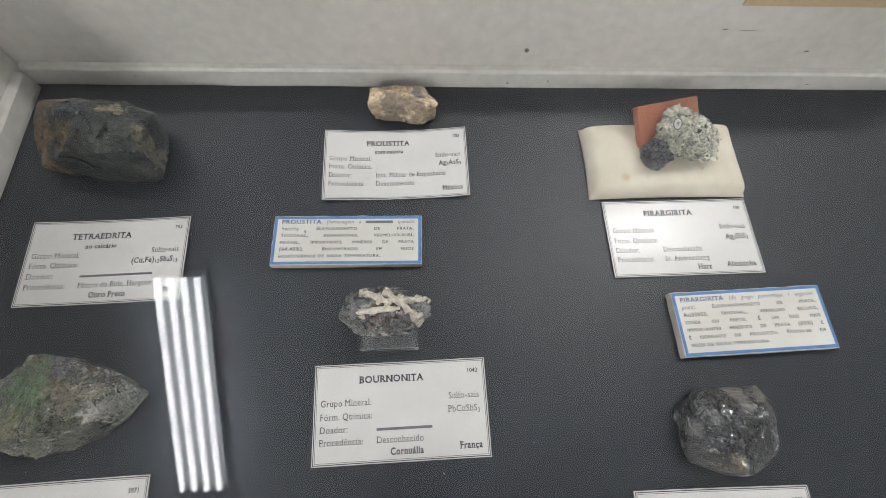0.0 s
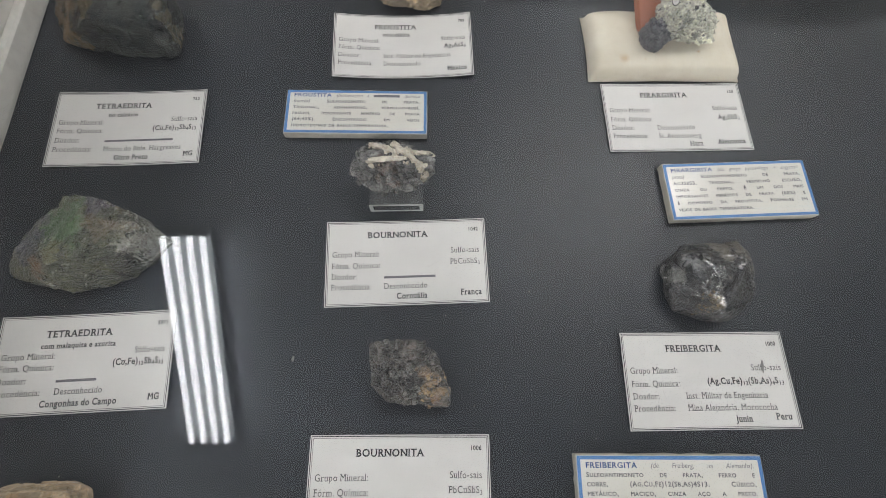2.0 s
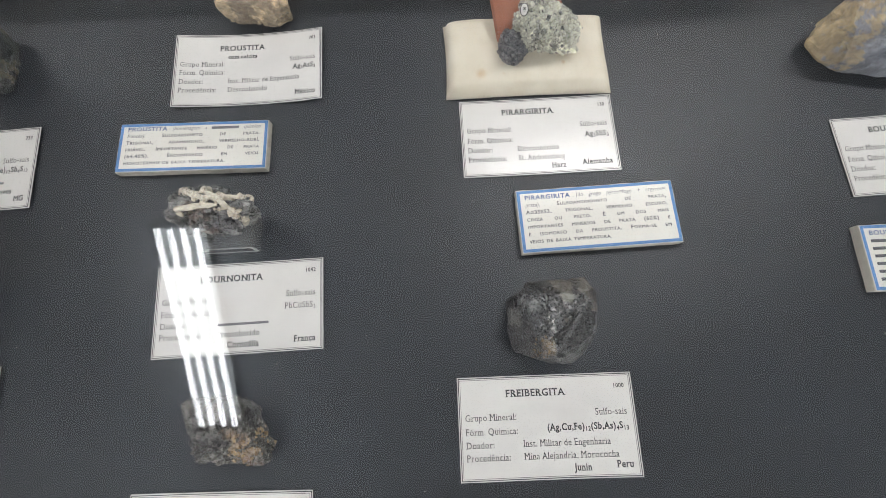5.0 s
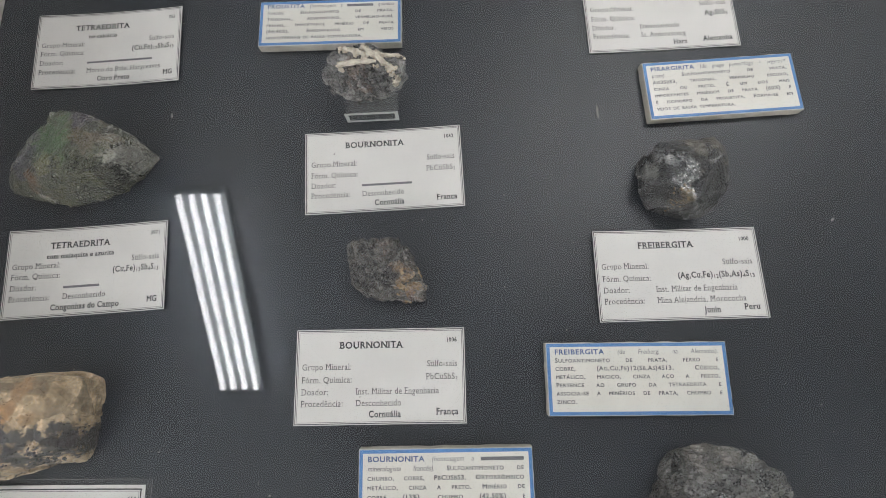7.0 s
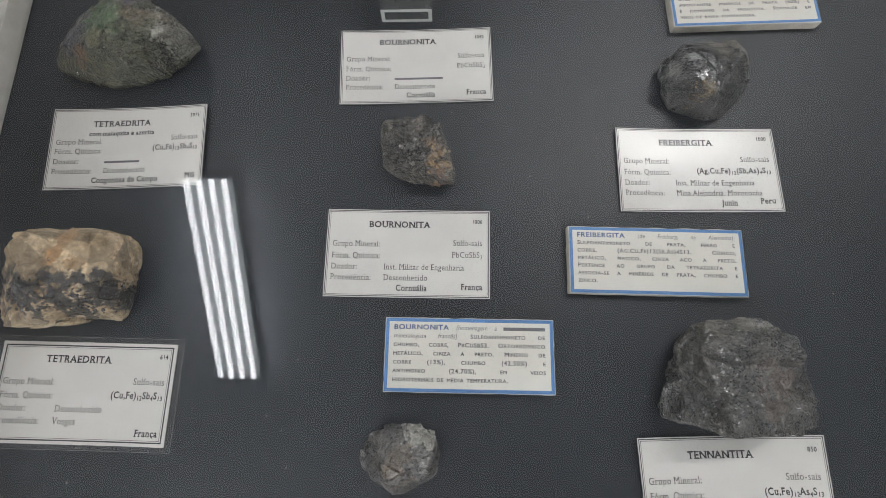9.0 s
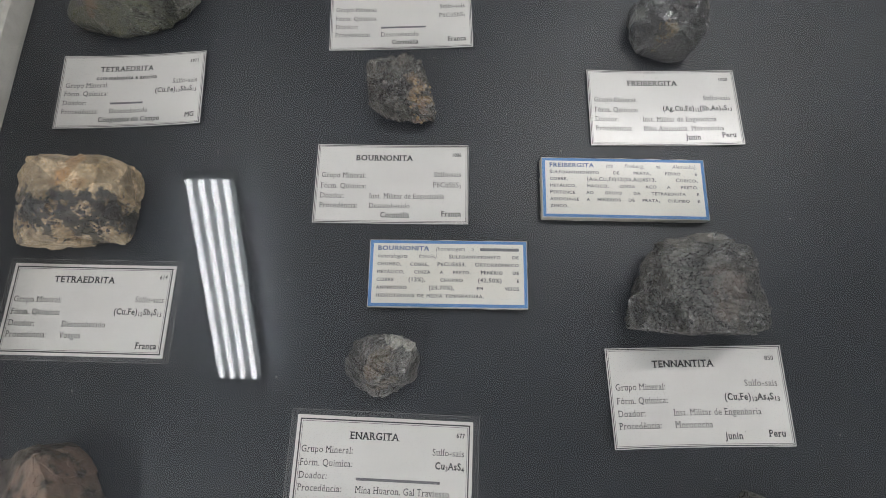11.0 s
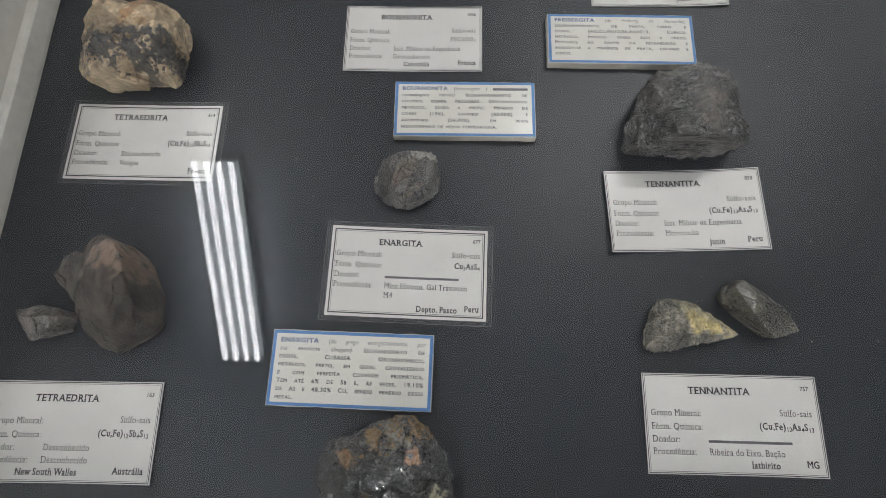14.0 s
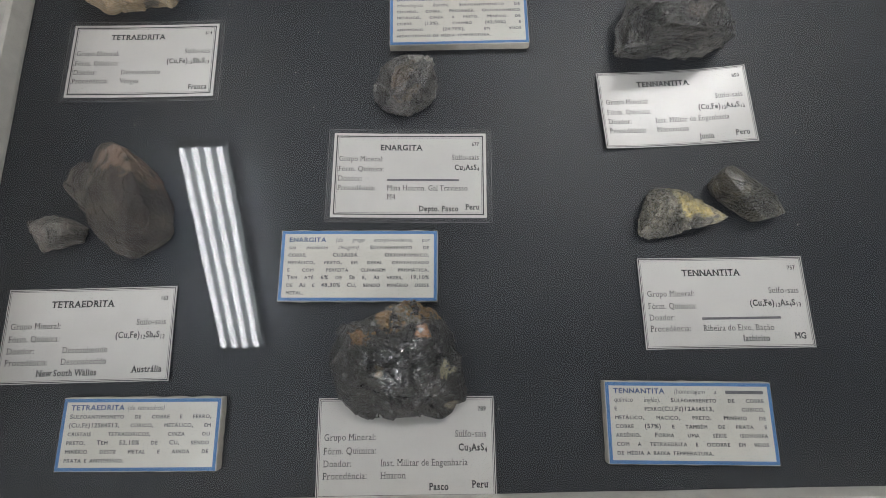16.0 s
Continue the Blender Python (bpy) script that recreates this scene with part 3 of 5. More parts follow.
label("BOULANGERITA", "", (0.6420, -0.1337, 3.5), (0.0915, 0.0490), rows5("", 12, 12, "", ""), "", 0.0004, seed=14)


# ---- explanatory cards on foam board ----
def card(title, place, size, lines, last_full=False, first=0.155, last=0.86, thick=0.0058, seed=0):
    """A cream card with a blue frame on foam board. In lines _ leans a word, #n is a bar of n letters, the rest is small capitals."""
    cx, cy, turn = place
    w, h = size
    thing = tagged(new("mineral_card"), "cream explanatory card with blue frame on foam board about " + title.title(), "card", "explanatory cards")
    thing.matrix_world = pose(cx, cy, 0.0, 0, 0, turn)
    flat = lambda x, y: 0.0
    foam = sheet_mesh("foam_board", w + 0.0006, h + 0.0006, 0.0002, thick - 0.0004, flat, FOAM, 0.0005, seed)
    part("foam_board", foam, FOAM, thing, "pale foam board with rough cut edges")
    part("card_face", sheet_mesh("card_face", w, h, thick - 0.0004, thick, flat, CARD, 0.00012, seed + 3), CARD, thing, "cream paper face")
    z = thick + 0.00008
    pts, faces = strip_frame(w, h, 0.0001, 0.0017)
    lay_text("frame_line", [(pts, faces, 0, 0)], BLUE, thing, flat, z)
    left, right, n = -w / 2 + 0.0042, w / 2 - 0.0042, len(lines)
    for i, line in enumerate(lines):
        y = h / 2 - h * (first + (last - first) * i / (n - 1))
        words = []
        if i == 0:
            words.append((*typeset(title, 0.0036, True, wide=1.12, spacing=0.05), "b"))
        for word in line.split():
            if word[0] == "#":
                words.append((*bar(int(word[1:]) * 0.0018, 0.0017), "k"))
            elif word[0] == "_":
                words.append((*typeset(word[1:].replace("^", " "), 0.0034, False, lean=0.2, wide=0.92), "k"))
            else:
                words.append((*typeset(word, 0.0031, True, wide=1.05, small_caps=0.82, spacing=0.06), "k"))
        total = sum(q[2] for q in words)
        room_left = (right - left) - total
        if i == n - 1 or (i == 0 and len(words) < 5 and room_left > 0.02) or len(words) < 2:
            gap = 0.0013
        else:
            gap = room_left / (len(words) - 1)
        shrink = 1.0
        if gap < 0.0007:
            gap = 0.0008
            shrink = (right - left - gap * (len(words) - 1)) / total
        x, blue, dark = left, [], []
        for p, f, tw, ink in words:
            (blue if ink == "b" else dark).append((p * (shrink, 1.0), f, x, y))
            x += tw * shrink + gap
        if blue:
            lay_text("title_text", blue, INK_BLUE, thing, flat, z)
        lay_text("text_line", dark, INK_SOFT if i == 0 else INK_TEXT, thing, flat, z)
    return thing


INK_TEXT = plain("slate_ink", (0.095, 0.095, 0.105), 0.55)
card("PROUSTITA", (0.2172, -0.1198, 0.2), (0.0868, 0.0302), ["_(homenagem _a #9 _químico", "_francês). Sulfoarseneto de prata.", "Trigonal, adamantino, vermelho-rubí,", "friável. Importante minério de prata", "(64,40%). Encontrado em veios", "hidrotermais de baixa temperatura."], seed=21)
card("PIRARGIRITA", (0.4490, -0.1695, 2.8), (0.0882, 0.0358), ["_(do _grego _pyros=fogo _+ _argyros=", "_prata). Sulfoantimoneto de prata,", "Ag3SbS3, trigonal, vermelho escuro,", "cinza ou preto. É um dos mais", "importantes minérios de prata (60%) e", "é isomorfo da proustita. Forma-se em", "veios de baixa temperatura."], seed=22)
card("FREIBERGITA", (0.3833, -0.3335, -0.5), (0.0932, 0.0360), ["_(de _Freiberg, _na _Alemanha).", "Sulfoantimoneto de prata, ferro e", "cobre, (Ag,Cu,Fe)12(Sb,As)4S13. Cúbico,", "metálico, maciço, cinza aço a preto.", "Pertence ao grupo da tetraedrita e", "associa-se a minérios de prata, chumbo e", "zinco."], last=0.84, seed=23)
card("BOURNONITA", (0.2830, -0.3845, 0.0), (0.0870, 0.0371), ["_(homenagem _a #12", "_mineralogista _francês). Sulfoantimoneto de", "chumbo, cobre, PbCuSbS3. Ortorrômbico", "metálico, cinza a preto. Minério de", "cobre (13%), chumbo (42,50%) e", "antimônio (24,70%), em veios", "hidrotermais de média temperatura."], seed=24)
card("ENARGITA", (0.2223, -0.5421, -1.2), (0.0883, 0.0398), ["_(do _grego _enargis=evidente, _por", "_sua _excelente _clivagem). Sulfoarseneto de", "cobre, Cu3AsS4. Ortorrômbico,", "metálico, preto, em geral cristalizado", "e com perfeita clivagem prismática.", "Tem até 6% de Sb e, às vezes, 19,10%", "de As e 48,30% Cu, sendo minério desse", "metal."], first=0.16, last=0.91, seed=25)
card("TETRAEDRITA", (0.1090, -0.6292, -0.8), (0.0834, 0.0358), ["_(de _tetraedros)", "Sulfoantimoneto de cobre e ferro,", "(Cu,Fe)12Sb4S13, cúbico, metálico, em", "cristais tetraédricos, cinza ou", "preto. Tem 52,10% de Cu, sendo", "minério deste metal e ainda de", "prata e antimônio."], first=0.16, last=0.88, seed=26)
card("TENNANTITA", (0.3976, -0.6291, -1.6), (0.0873, 0.0405), ["_(homenagem _a #11", "_químico _inglês). Sulfoarseneto de cobre", "e ferro(Cu,Fe)12As4S13, cúbico,", "metálico, maciço, preto. Minério de", "cobre (57%) e também de prata e", "arsênio. Forma uma série isomorfa", "com a tetraedrita e ocorre em veios", "de média a baixa temperatura."], first=0.14, last=0.89, seed=27)
card("BOULANGERITA", (0.6355, -0.1965, 1.0), (0.0870, 0.0360), ["#18", "#40", "#42", "#40", "#42", "#38", "#30"], seed=28)


# ---- mineral specimens ----
def fractal(p, scale, octaves=4, gain=0.5):
    s, a, f = 0.0, 1.0, scale
    for _ in range(octaves):
        s += a * noise.noise((p[0] * f, p[1] * f, p[2] * f))
        a, f = a * gain, f * 2.03
    return s


def facet(p, scale, seed):
    """Height of the tilted flake that a point falls on, between -1 and 1: broken, crystalline surfaces."""
    q = Vector((p[0] * scale + seed * 3.1, p[1] * scale, p[2] * scale))
    _, near = noise.voronoi(q)
    c = near[0]
    t = noise.cell_vector(c * 7.13 + Vector((0.31, 0.17, 0.53)))
    return 1.6 * (q - c).dot(t - Vector((0.5, 0.5, 0.5)) if min(t) >= 0 else t) + 0.35 * noise.cell(c * 5.7)


def rounded_block(d, radii, H, e):
    """Sphere points spread to a soft block: radii is its reach in mm at even steps round from +x."""
    n = len(radii)
    turn = np.arctan2(d[:, 1], d[:, 0])
    az = turn / (2 * math.pi) * n
    i = np.floor(az).astype(int)
    f = az - i
    r = np.array(radii, float) / 1000 * 0.96
    reach = r[i % n] * (1 - f) + r[(i + 1) % n] * f
    flat = np.hypot(d[:, 0], d[:, 1])
    k = flat ** e * reach / np.maximum(flat, 1e-6)
    s = np.abs(d[:, 2]) ** e
    belly = 0.40 + 0.28 * np.sin(turn) * np.minimum(1, flat * 2)
    z = np.where(d[:, 2] > 0, H * (belly + (1 - belly) * s), H * belly * (1 - s))
    return np.c_[d[:, 0] * k, d[:, 1] * k, z]


def broken_block(d, corners, H, seed, worn, soft):
    """Sphere points pushed out to the faces of an angular block with the given corners (mm) and a tone for each face."""
    bm = bmesh.new()
    for x, y, z in corners:
        bm.verts.new((x / 1000, y / 1000, z / 1000))
        bm.verts.new((x * 0.92 / 1000, y * 0.92 / 1000, 0))
    bmesh.ops.convex_hull(bm, input=bm.verts)
    bm.normal_update()
    N = np.array([f.normal[:] for f in bm.faces])
    A = np.array([f.verts[0].co[:] for f in bm.faces])
    bm.free()
    c = np.array([0, 0, 0.4 * H])
    D = np.einsum("ij,ij->i", N, A - c)
    if D.min() < 0:
        N, D = N * np.sign(D)[:, None], np.abs(D)
    w = d * (np.abs(np.array(corners) / 1000 - c).max(axis=0))
    w /= np.linalg.norm(w, axis=1, keepdims=True)
    run = D / np.maximum(w @ N.T, 1e-9)
    face = run.argmin(axis=1)
    short = run.min(axis=1)[:, None]
    P = c + w * short * ((short / run) ** soft).sum(axis=1)[:, None] ** (-1.0 / soft)
    rng = np.random.default_rng(seed + 90)
    tone = (rng.random(len(D)) - 0.5)[face]
    # chipped, paler edges where two faces meet at a clear angle
    bent = (N[face] @ N.T) < 0.95
    other = np.where(bent, run, 9.0).min(axis=1)
    return P, tone + worn * np.clip(1.0 - (other / run.min(axis=1) - 1.0) / 0.03, 0, 1) * (0.4 + 0.6 * rng.random(len(P)))


def ridged(p, scale, octaves=4):
    """Sharp wavy crests with rounded hollows between them, about -0.5 to 0.5."""
    s, a, f = -0.62, 0.6, scale
    for _ in range(octaves):
        n = 1.0 - abs(noise.noise((p[0] * f, p[1] * f, p[2] * f))) * 1.6
        s += a * n * n
        a, f = a * 0.48, f * 2.1
    return s


def shape_rock(name, radii, height, mat, tones, cuts=(), patches=(), square=2.6, rough=0.9, flakes=0.9, flake_scale=160, detail=7, seed=0, tone_scale=90, chips=6, depth=0.12, planes=(), fine=0.4, stretch=(1.0, 1.0, 1.0), worn=0.5, crests=0.0, crest_scale=110, hollows=(), steps=(), mottle=0.35, soft=60):
    """A broken stone. radii: reach in mm at even steps round from +x, or corners (x, y, z) in mm; cuts: (azimuth, slope, height over the centre in mm)
    of broken planes on its top; chips: smaller broken planes all round; rough, flakes, crests: relief in mm; tones: two ground colours;
    patches: (x, y, reach in mm, colour); planes: (azimuth, elevation, distance in mm) of the great broken faces;
    hollows: (x, y, reach, depth in mm) of shell-shaped breaks; steps: (x, y, reach, direction, period, height) of fine cleavage steps;
    soft: a low value rounds the edges between the great faces."""
    bm = bmesh.new()
    bmesh.ops.create_icosphere(bm, subdivisions=detail, radius=1.0)
    d = np.array([v.co[:] for v in bm.verts])
    H, face_tone = height, np.zeros(len(d))
    if isinstance(radii[0], tuple):
        P, face_tone = broken_block(d, radii, H, seed, worn, soft)
    else:
        P = rounded_block(d, radii, H, 2.0 / square)
    for a, slope, at in cuts:
        lim = at / 1000 - math.tan(radians(slope)) * (P[:, 0] * math.cos(radians(a)) + P[:, 1] * math.sin(radians(a)))
        P[:, 2] = np.minimum(P[:, 2], np.maximum(lim, 0.0015))
    for a, el, far in planes:
        a, el = radians(a), radians(el)
        w = np.array([math.cos(a) * math.cos(el), math.sin(a) * math.cos(el), math.sin(el)])
        P -= np.outer(np.maximum((P - (0, 0, 0.4 * H)) @ w - far / 1000, 0), w)
    rng = np.random.default_rng(seed + 40)
    for _ in range(chips):
        a, up = rng.uniform(0, 2 * math.pi), rng.uniform(-0.1, 0.85)
        w = np.array([math.cos(a) * math.sqrt(1 - up * up), math.sin(a) * math.sqrt(1 - up * up), up])
        along = P @ w
        P -= np.outer(np.maximum(along - along.max() * (1 - depth * rng.uniform(0.15, 1.0)), 0), w)
    for hx, hy, span, deep in hollows:
        near = np.clip(1 - ((P[:, 0] * 1000 - hx) ** 2 + (P[:, 1] * 1000 - hy) ** 2) / span ** 2, 0, 1)
        P[:, 2] -= np.where(P[:, 2] > 0.3 * H, deep / 1000 * np.sqrt(near), 0)
    off = np.array([seed * 1.7, seed * 0.9, seed * 2.3])
    out = np.c_[P[:, 0], P[:, 1], (P[:, 2] - H * 0.35) * 1.2]
    out /= np.maximum(np.linalg.norm(out, axis=1, keepdims=True), 1e-9)
    Q, b, w3, tone, spots = P + off, np.zeros(len(P)), np.zeros(len(P)), np.zeros(len(P)), np.zeros(len(P))
    S, warp = np.array(stretch), 0.32 / flake_scale
    for m, q in enumerate(Q.tolist()):
        v = noise.noise_vector((q[0] * flake_scale * 0.9, q[1] * flake_scale * 0.9, q[2] * flake_scale * 0.9))
        l = [(q[k] + warp * v[k]) * S[k] for k in range(3)]
        h = rough * fractal(q, 50, 5, 0.55) + 2.0 * flakes * (facet(l, flake_scale, seed) + fine * facet(l, flake_scale * 2.2, seed + 5))
        if crests:
            h += crests * ridged(l, crest_scale)
        b[m] = h
        w3[m] = fractal(q, 120, 6, 0.72)
        tone[m] = 0.5 + 1.3 * fractal(q, tone_scale, 6, 0.68)
        spots[m] = fractal(q, 420, 3, 0.6)
    for sx, sy, span, way, period, tall in steps:
        near = np.hypot(P[:, 0] * 1000 - sx, P[:, 1] * 1000 - sy) < span
        run = (P[:, 0] * math.cos(radians(way)) + P[:, 1] * math.sin(radians(way))) * 1000 / period
        b += np.where(near, tall * (run - np.floor(run)), 0)
    P += out * (b * 0.001)[:, None]
    P[:, 2] = np.maximum(P[:, 2], 0.0003)
    m = np.clip(tone, 0, 1)[:, None]
    C = np.array(tones[0]) * (1 - m) + np.array(tones[1]) * m
    C = C * (1 + 0.7 * face_tone)[:, None]
    for px, py, span, col in patches:
        near = np.hypot(P[:, 0] * 1000 - px, P[:, 1] * 1000 - py) / span
        a = 0.9 * np.clip((1.0 - near + 0.95 * w3) * 4.5, 0, 1)[:, None]
        C = C * (1 - a) + np.array(col) * a
    # raised broken edges are scraped paler, shade is painted into the hollows, and every mineral is mottled
    wear_and_shade = np.clip(b / max(1e-6, b.std()) * 0.18, -0.10, 0.45)
    C = np.maximum(C * (1 + wear_and_shade + mottle * spots)[:, None], 0.004)
    for v, p in zip(bm.verts, P.tolist()):
        v.co = p
    me = bpy.data.meshes.new(name)
    bm.to_mesh(me)
    bm.free()
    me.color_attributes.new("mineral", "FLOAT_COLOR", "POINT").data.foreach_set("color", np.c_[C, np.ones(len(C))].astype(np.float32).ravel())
    me.materials.append(mat)
    return me


def specimen(name, place, radii, height, mat, tones, label_text, parent=None, turn=0.0, z=0.0, **more):
    me = shape_rock(name, radii, height, mat, tones, **more)
    ob = new(name, me)
    ob.matrix_world = pose(place[0], place[1], z, 0, 0, turn)
    return tagged(ob, label_text, "mineral specimen", "mineral specimens")


DULL = make_rock("dull_rock", 0.55, 0.0, 700, 0.00022, 0.20)
GLINT = make_rock("glinting_rock", 0.34, 0.0, 900, 0.00010, 0.22, 0.10)
METALLIC = make_rock("dark_metallic_rock", 0.30, 0.0, 800, 0.00006, 0.14, 0.04)
SMOOTH = make_rock("smooth_dark_rock", 0.24, 0.0, 900, 0.00002, 0.06)
CRYSTAL = make_rock("pale_crystal", 0.30, 0.0, 500, 0.0005, 0.15)

lime = specimen("tetrahedrite_on_limestone", (0.0687, -0.0601), [(-46, 28, 17), (-30, 29, 21), (-1, 26, 22), (16, 24, 23), (30, 19, 18), (32, 8, 20), (35, -14, 16), (31, -19, 3), (2, -19, 2), (-36, -13, 4), (-42, -9, 5), (-50, 10, 9), (-17, 10, 34), (9, 6, 38), (33, 2, 34), (35, -15, 24), (23, -19, 34), (-12, -15, 26)], 0.0380, DULL,
         ((0.014, 0.018, 0.018), (0.040, 0.044, 0.040)), "dark blue-grey tetrahedrite lump on brown limestone, on the black board",
         chips=3, depth=0.05, square=4.0, seed=1,
         patches=((-44, 4, 14, (0.13, 0.088, 0.046)), (-30, 26, 14, (0.15, 0.105, 0.06)), (-6, 27, 9, (0.12, 0.088, 0.054)), (-30, -6, 12, (0.15, 0.10, 0.05)), (-16, -2, 8, (0.12, 0.088, 0.045)), (13, 12, 6, (0.22, 0.185, 0.11)), (35, -6, 6, (0.15, 0.128, 0.09)), (-14, 14, 7, (0.04, 0.065, 0.065)), (26, 20, 4, (0.14, 0.125, 0.10))), flake_scale=95, fine=0.45, crests=0.8, crest_scale=120, flakes=0.8, rough=2.0, soft=60)
mala = specimen("tetrahedrite_with_malachite", (0.0807, -0.2101), [(-45, -11, 9), (-38, -3, 15), (-23, 14, 20), (-9, 26, 23), (-3, 26, 28), (14, 21, 27), (28, 12, 24), (40, 7, 8), (35, -3, 5), (17, -17, 4), (-5, -24, 5), (-37, -19, 8), (1, 17, 29), (-9, -8, 30), (4, -16, 32), (33, -4, 30), (21, -12, 31), (33, -7, 16), (21, 13, 27)], 0.0320, GLINT,
         ((0.020, 0.024, 0.012), (0.066, 0.066, 0.036)), "dark green malachite-stained tetrahedrite rock with silvery end, on the black board",
         chips=3, depth=0.05, seed=2, tone_scale=60, detail=7,
         patches=((-8, 6, 14, (0.055, 0.100, 0.045)), (-6, 27, 5, (0.12, 0.14, 0.09)), (-25, -3, 9, (0.036, 0.038, 0.058)), (-26, 12, 7, (0.050, 0.046, 0.056)), (12, 17, 6, (0.055, 0.045, 0.066)), (-4, -8, 6, (0.13, 0.125, 0.065)), (-18, -13, 5, (0.13, 0.075, 0.038)), (-40, -2, 4, (0.13, 0.10, 0.05)), (18, 6, 8, (0.105, 0.080, 0.050)), (37, -2, 9, (0.26, 0.255, 0.22)), (27, 5, 5, (0.17, 0.15, 0.11))), hollows=((-8, 6, 13, 2.5),), rough=1.8, flakes=0.75, flake_scale=90, fine=0.35, crests=0.9, crest_scale=110, mottle=0.4, soft=40)
calc = specimen("tetrahedrite_in_calcite", (0.0760, -0.3518), [(-30, 16, 23), (-17, 23, 33), (-8, 27, 28), (20, 28, 25), (28, 25, 18), (29, 5, 10), (23, -18, 3), (16, -19, 6), (-23, -23, 20), (-34, -13, 14), (-15, 17, 31), (22, 18, 32), (29, 11, 24), (22, -5, 32), (-3, -8, 32), (28, -9, 16), (-3, -20, 24)], 0.0320, DULL,
         ((0.30, 0.225, 0.14), (0.46, 0.365, 0.25)), "cream calcite block with dark grey tetrahedrite, on the black board",
         chips=3, depth=0.05, square=4.2, seed=3, tone_scale=70,
         patches=((4, 12, 5, (0.36, 0.21, 0.10)), (7, 20, 5, (0.38, 0.24, 0.13)), (14, 8, 4, (0.36, 0.24, 0.13)), (-20, 4, 5, (0.10, 0.09, 0.08)), (-27, -6, 9, (0.12, 0.105, 0.09)), (-14, -6, 8, (0.055, 0.055, 0.06)), (0, -6, 9, (0.045, 0.047, 0.054)), (13, -4, 9, (0.05, 0.052, 0.058)), (25, -6, 8, (0.06, 0.06, 0.064)), (-6, -15, 6, (0.07, 0.066, 0.062)), (12, -14, 6, (0.08, 0.075, 0.07)), (-25, -17, 7, (0.14, 0.12, 0.10)), (-34, 4, 7, (0.16, 0.135, 0.11)), (-10, -22, 6, (0.40, 0.32, 0.22)), (22, -19, 6, (0.44, 0.36, 0.25))), rough=1.2, flakes=1.1, flake_scale=75, fine=0.35, crests=0.5, crest_scale=140, soft=45)
boulder = specimen("brown_tetrahedrite_boulder", (0.0938, -0.5053), [(-12, 31, 25), (-5, 33, 24), (3, 29, 29), (10, 21, 22), (18, 7, 12), (20, -5, 6), (21, -17, 3), (1, -32, 8), (-14, -21, 15), (-21, -10, 15), (-24, 6, 16), (-19, 26, 20), (-2, 19, 33), (12, 18, 33), (19, 4, 36), (6, 7, 38), (13, -18, 32), (-12, 5, 28), (21, -11, 26)], 0.0380, DULL,
         ((0.038, 0.031, 0.026), (0.070, 0.056, 0.046)), "large dull brown-grey tetrahedrite boulder resting on the black board",
         chips=3, depth=0.05, square=3.4, seed=4,
         patches=((6, 19, 9, (0.20, 0.14, 0.105)), (13, 13, 7, (0.19, 0.135, 0.10)), (-4, 20, 6, (0.17, 0.125, 0.098))), fine=0.3, worn=0.1, flakes=0.5, flake_scale=80, rough=1.3, crests=0.4, crest_scale=160, soft=40)
lobe = part("side_lobe", shape_rock("side_lobe", [(-13, 1, 14), (-8, 12, 16), (5, 16, 16), (15, 0, 24), (11, -16, 14), (-3, -14, 8), (-11, -6, 6)], 0.024, DULL,
                                    ((0.052, 0.045, 0.041), (0.092, 0.079, 0.069)), chips=3, depth=0.05, rough=0.9, flakes=0.5, flake_scale=90, seed=24), DULL, boulder)
lobe.matrix_local = pose(-0.025, 0.010, 0.0002, 0, 0, 0)
specimen("small_tetrahedrite_fragment", (0.0498, -0.5208), [(-18, 8, 8), (0, 10, 10), (9, 8, 9), (15, 4, 5), (12, -4, 1), (2, -7, 1), (-12, -9, 1), (-17, 1, 5), (-6, 3, 15), (10, 4, 17), (9, -5, 13), (1, -6, 12)], 0.0170, GLINT,
         ((0.065, 0.058, 0.052), (0.14, 0.125, 0.11)), "small glinting grey-brown tetrahedrite fragment beside the boulder",
         chips=3, depth=0.05, square=4.0, rough=0.6, flakes=0.6, flake_scale=220, seed=5, patches=((-7, -1, 6, (0.17, 0.15, 0.135)),))
specimen("proustite_with_calcite", (0.2485, -0.0265), [(-22, 12, 12), (12, 12, 13), (22, 0, 15), (-21, -5, 17), (13, -9, 18), (22, -4, 16), (-20, -4, 2), (13, -9, 2), (22, -5, 2), (-4, 2, 19)], 0.019, DULL,
         ((0.26, 0.21, 0.15), (0.48, 0.38, 0.26)), "small cream-orange calcite rock with grey proustite by the case's back",
         square=4.0, seed=6,
         patches=((9, 5, 5, (0.17, 0.17, 0.18)), (0, 2, 6, (0.55, 0.42, 0.26)), (-6, -7, 8, (0.22, 0.18, 0.14)), (8, -8, 5, (0.28, 0.22, 0.16))), chips=2, depth=0.05, rough=0.7, flakes=0.7, flake_scale=140, fine=0.5, crests=0.5, crest_scale=200, mottle=0.5)
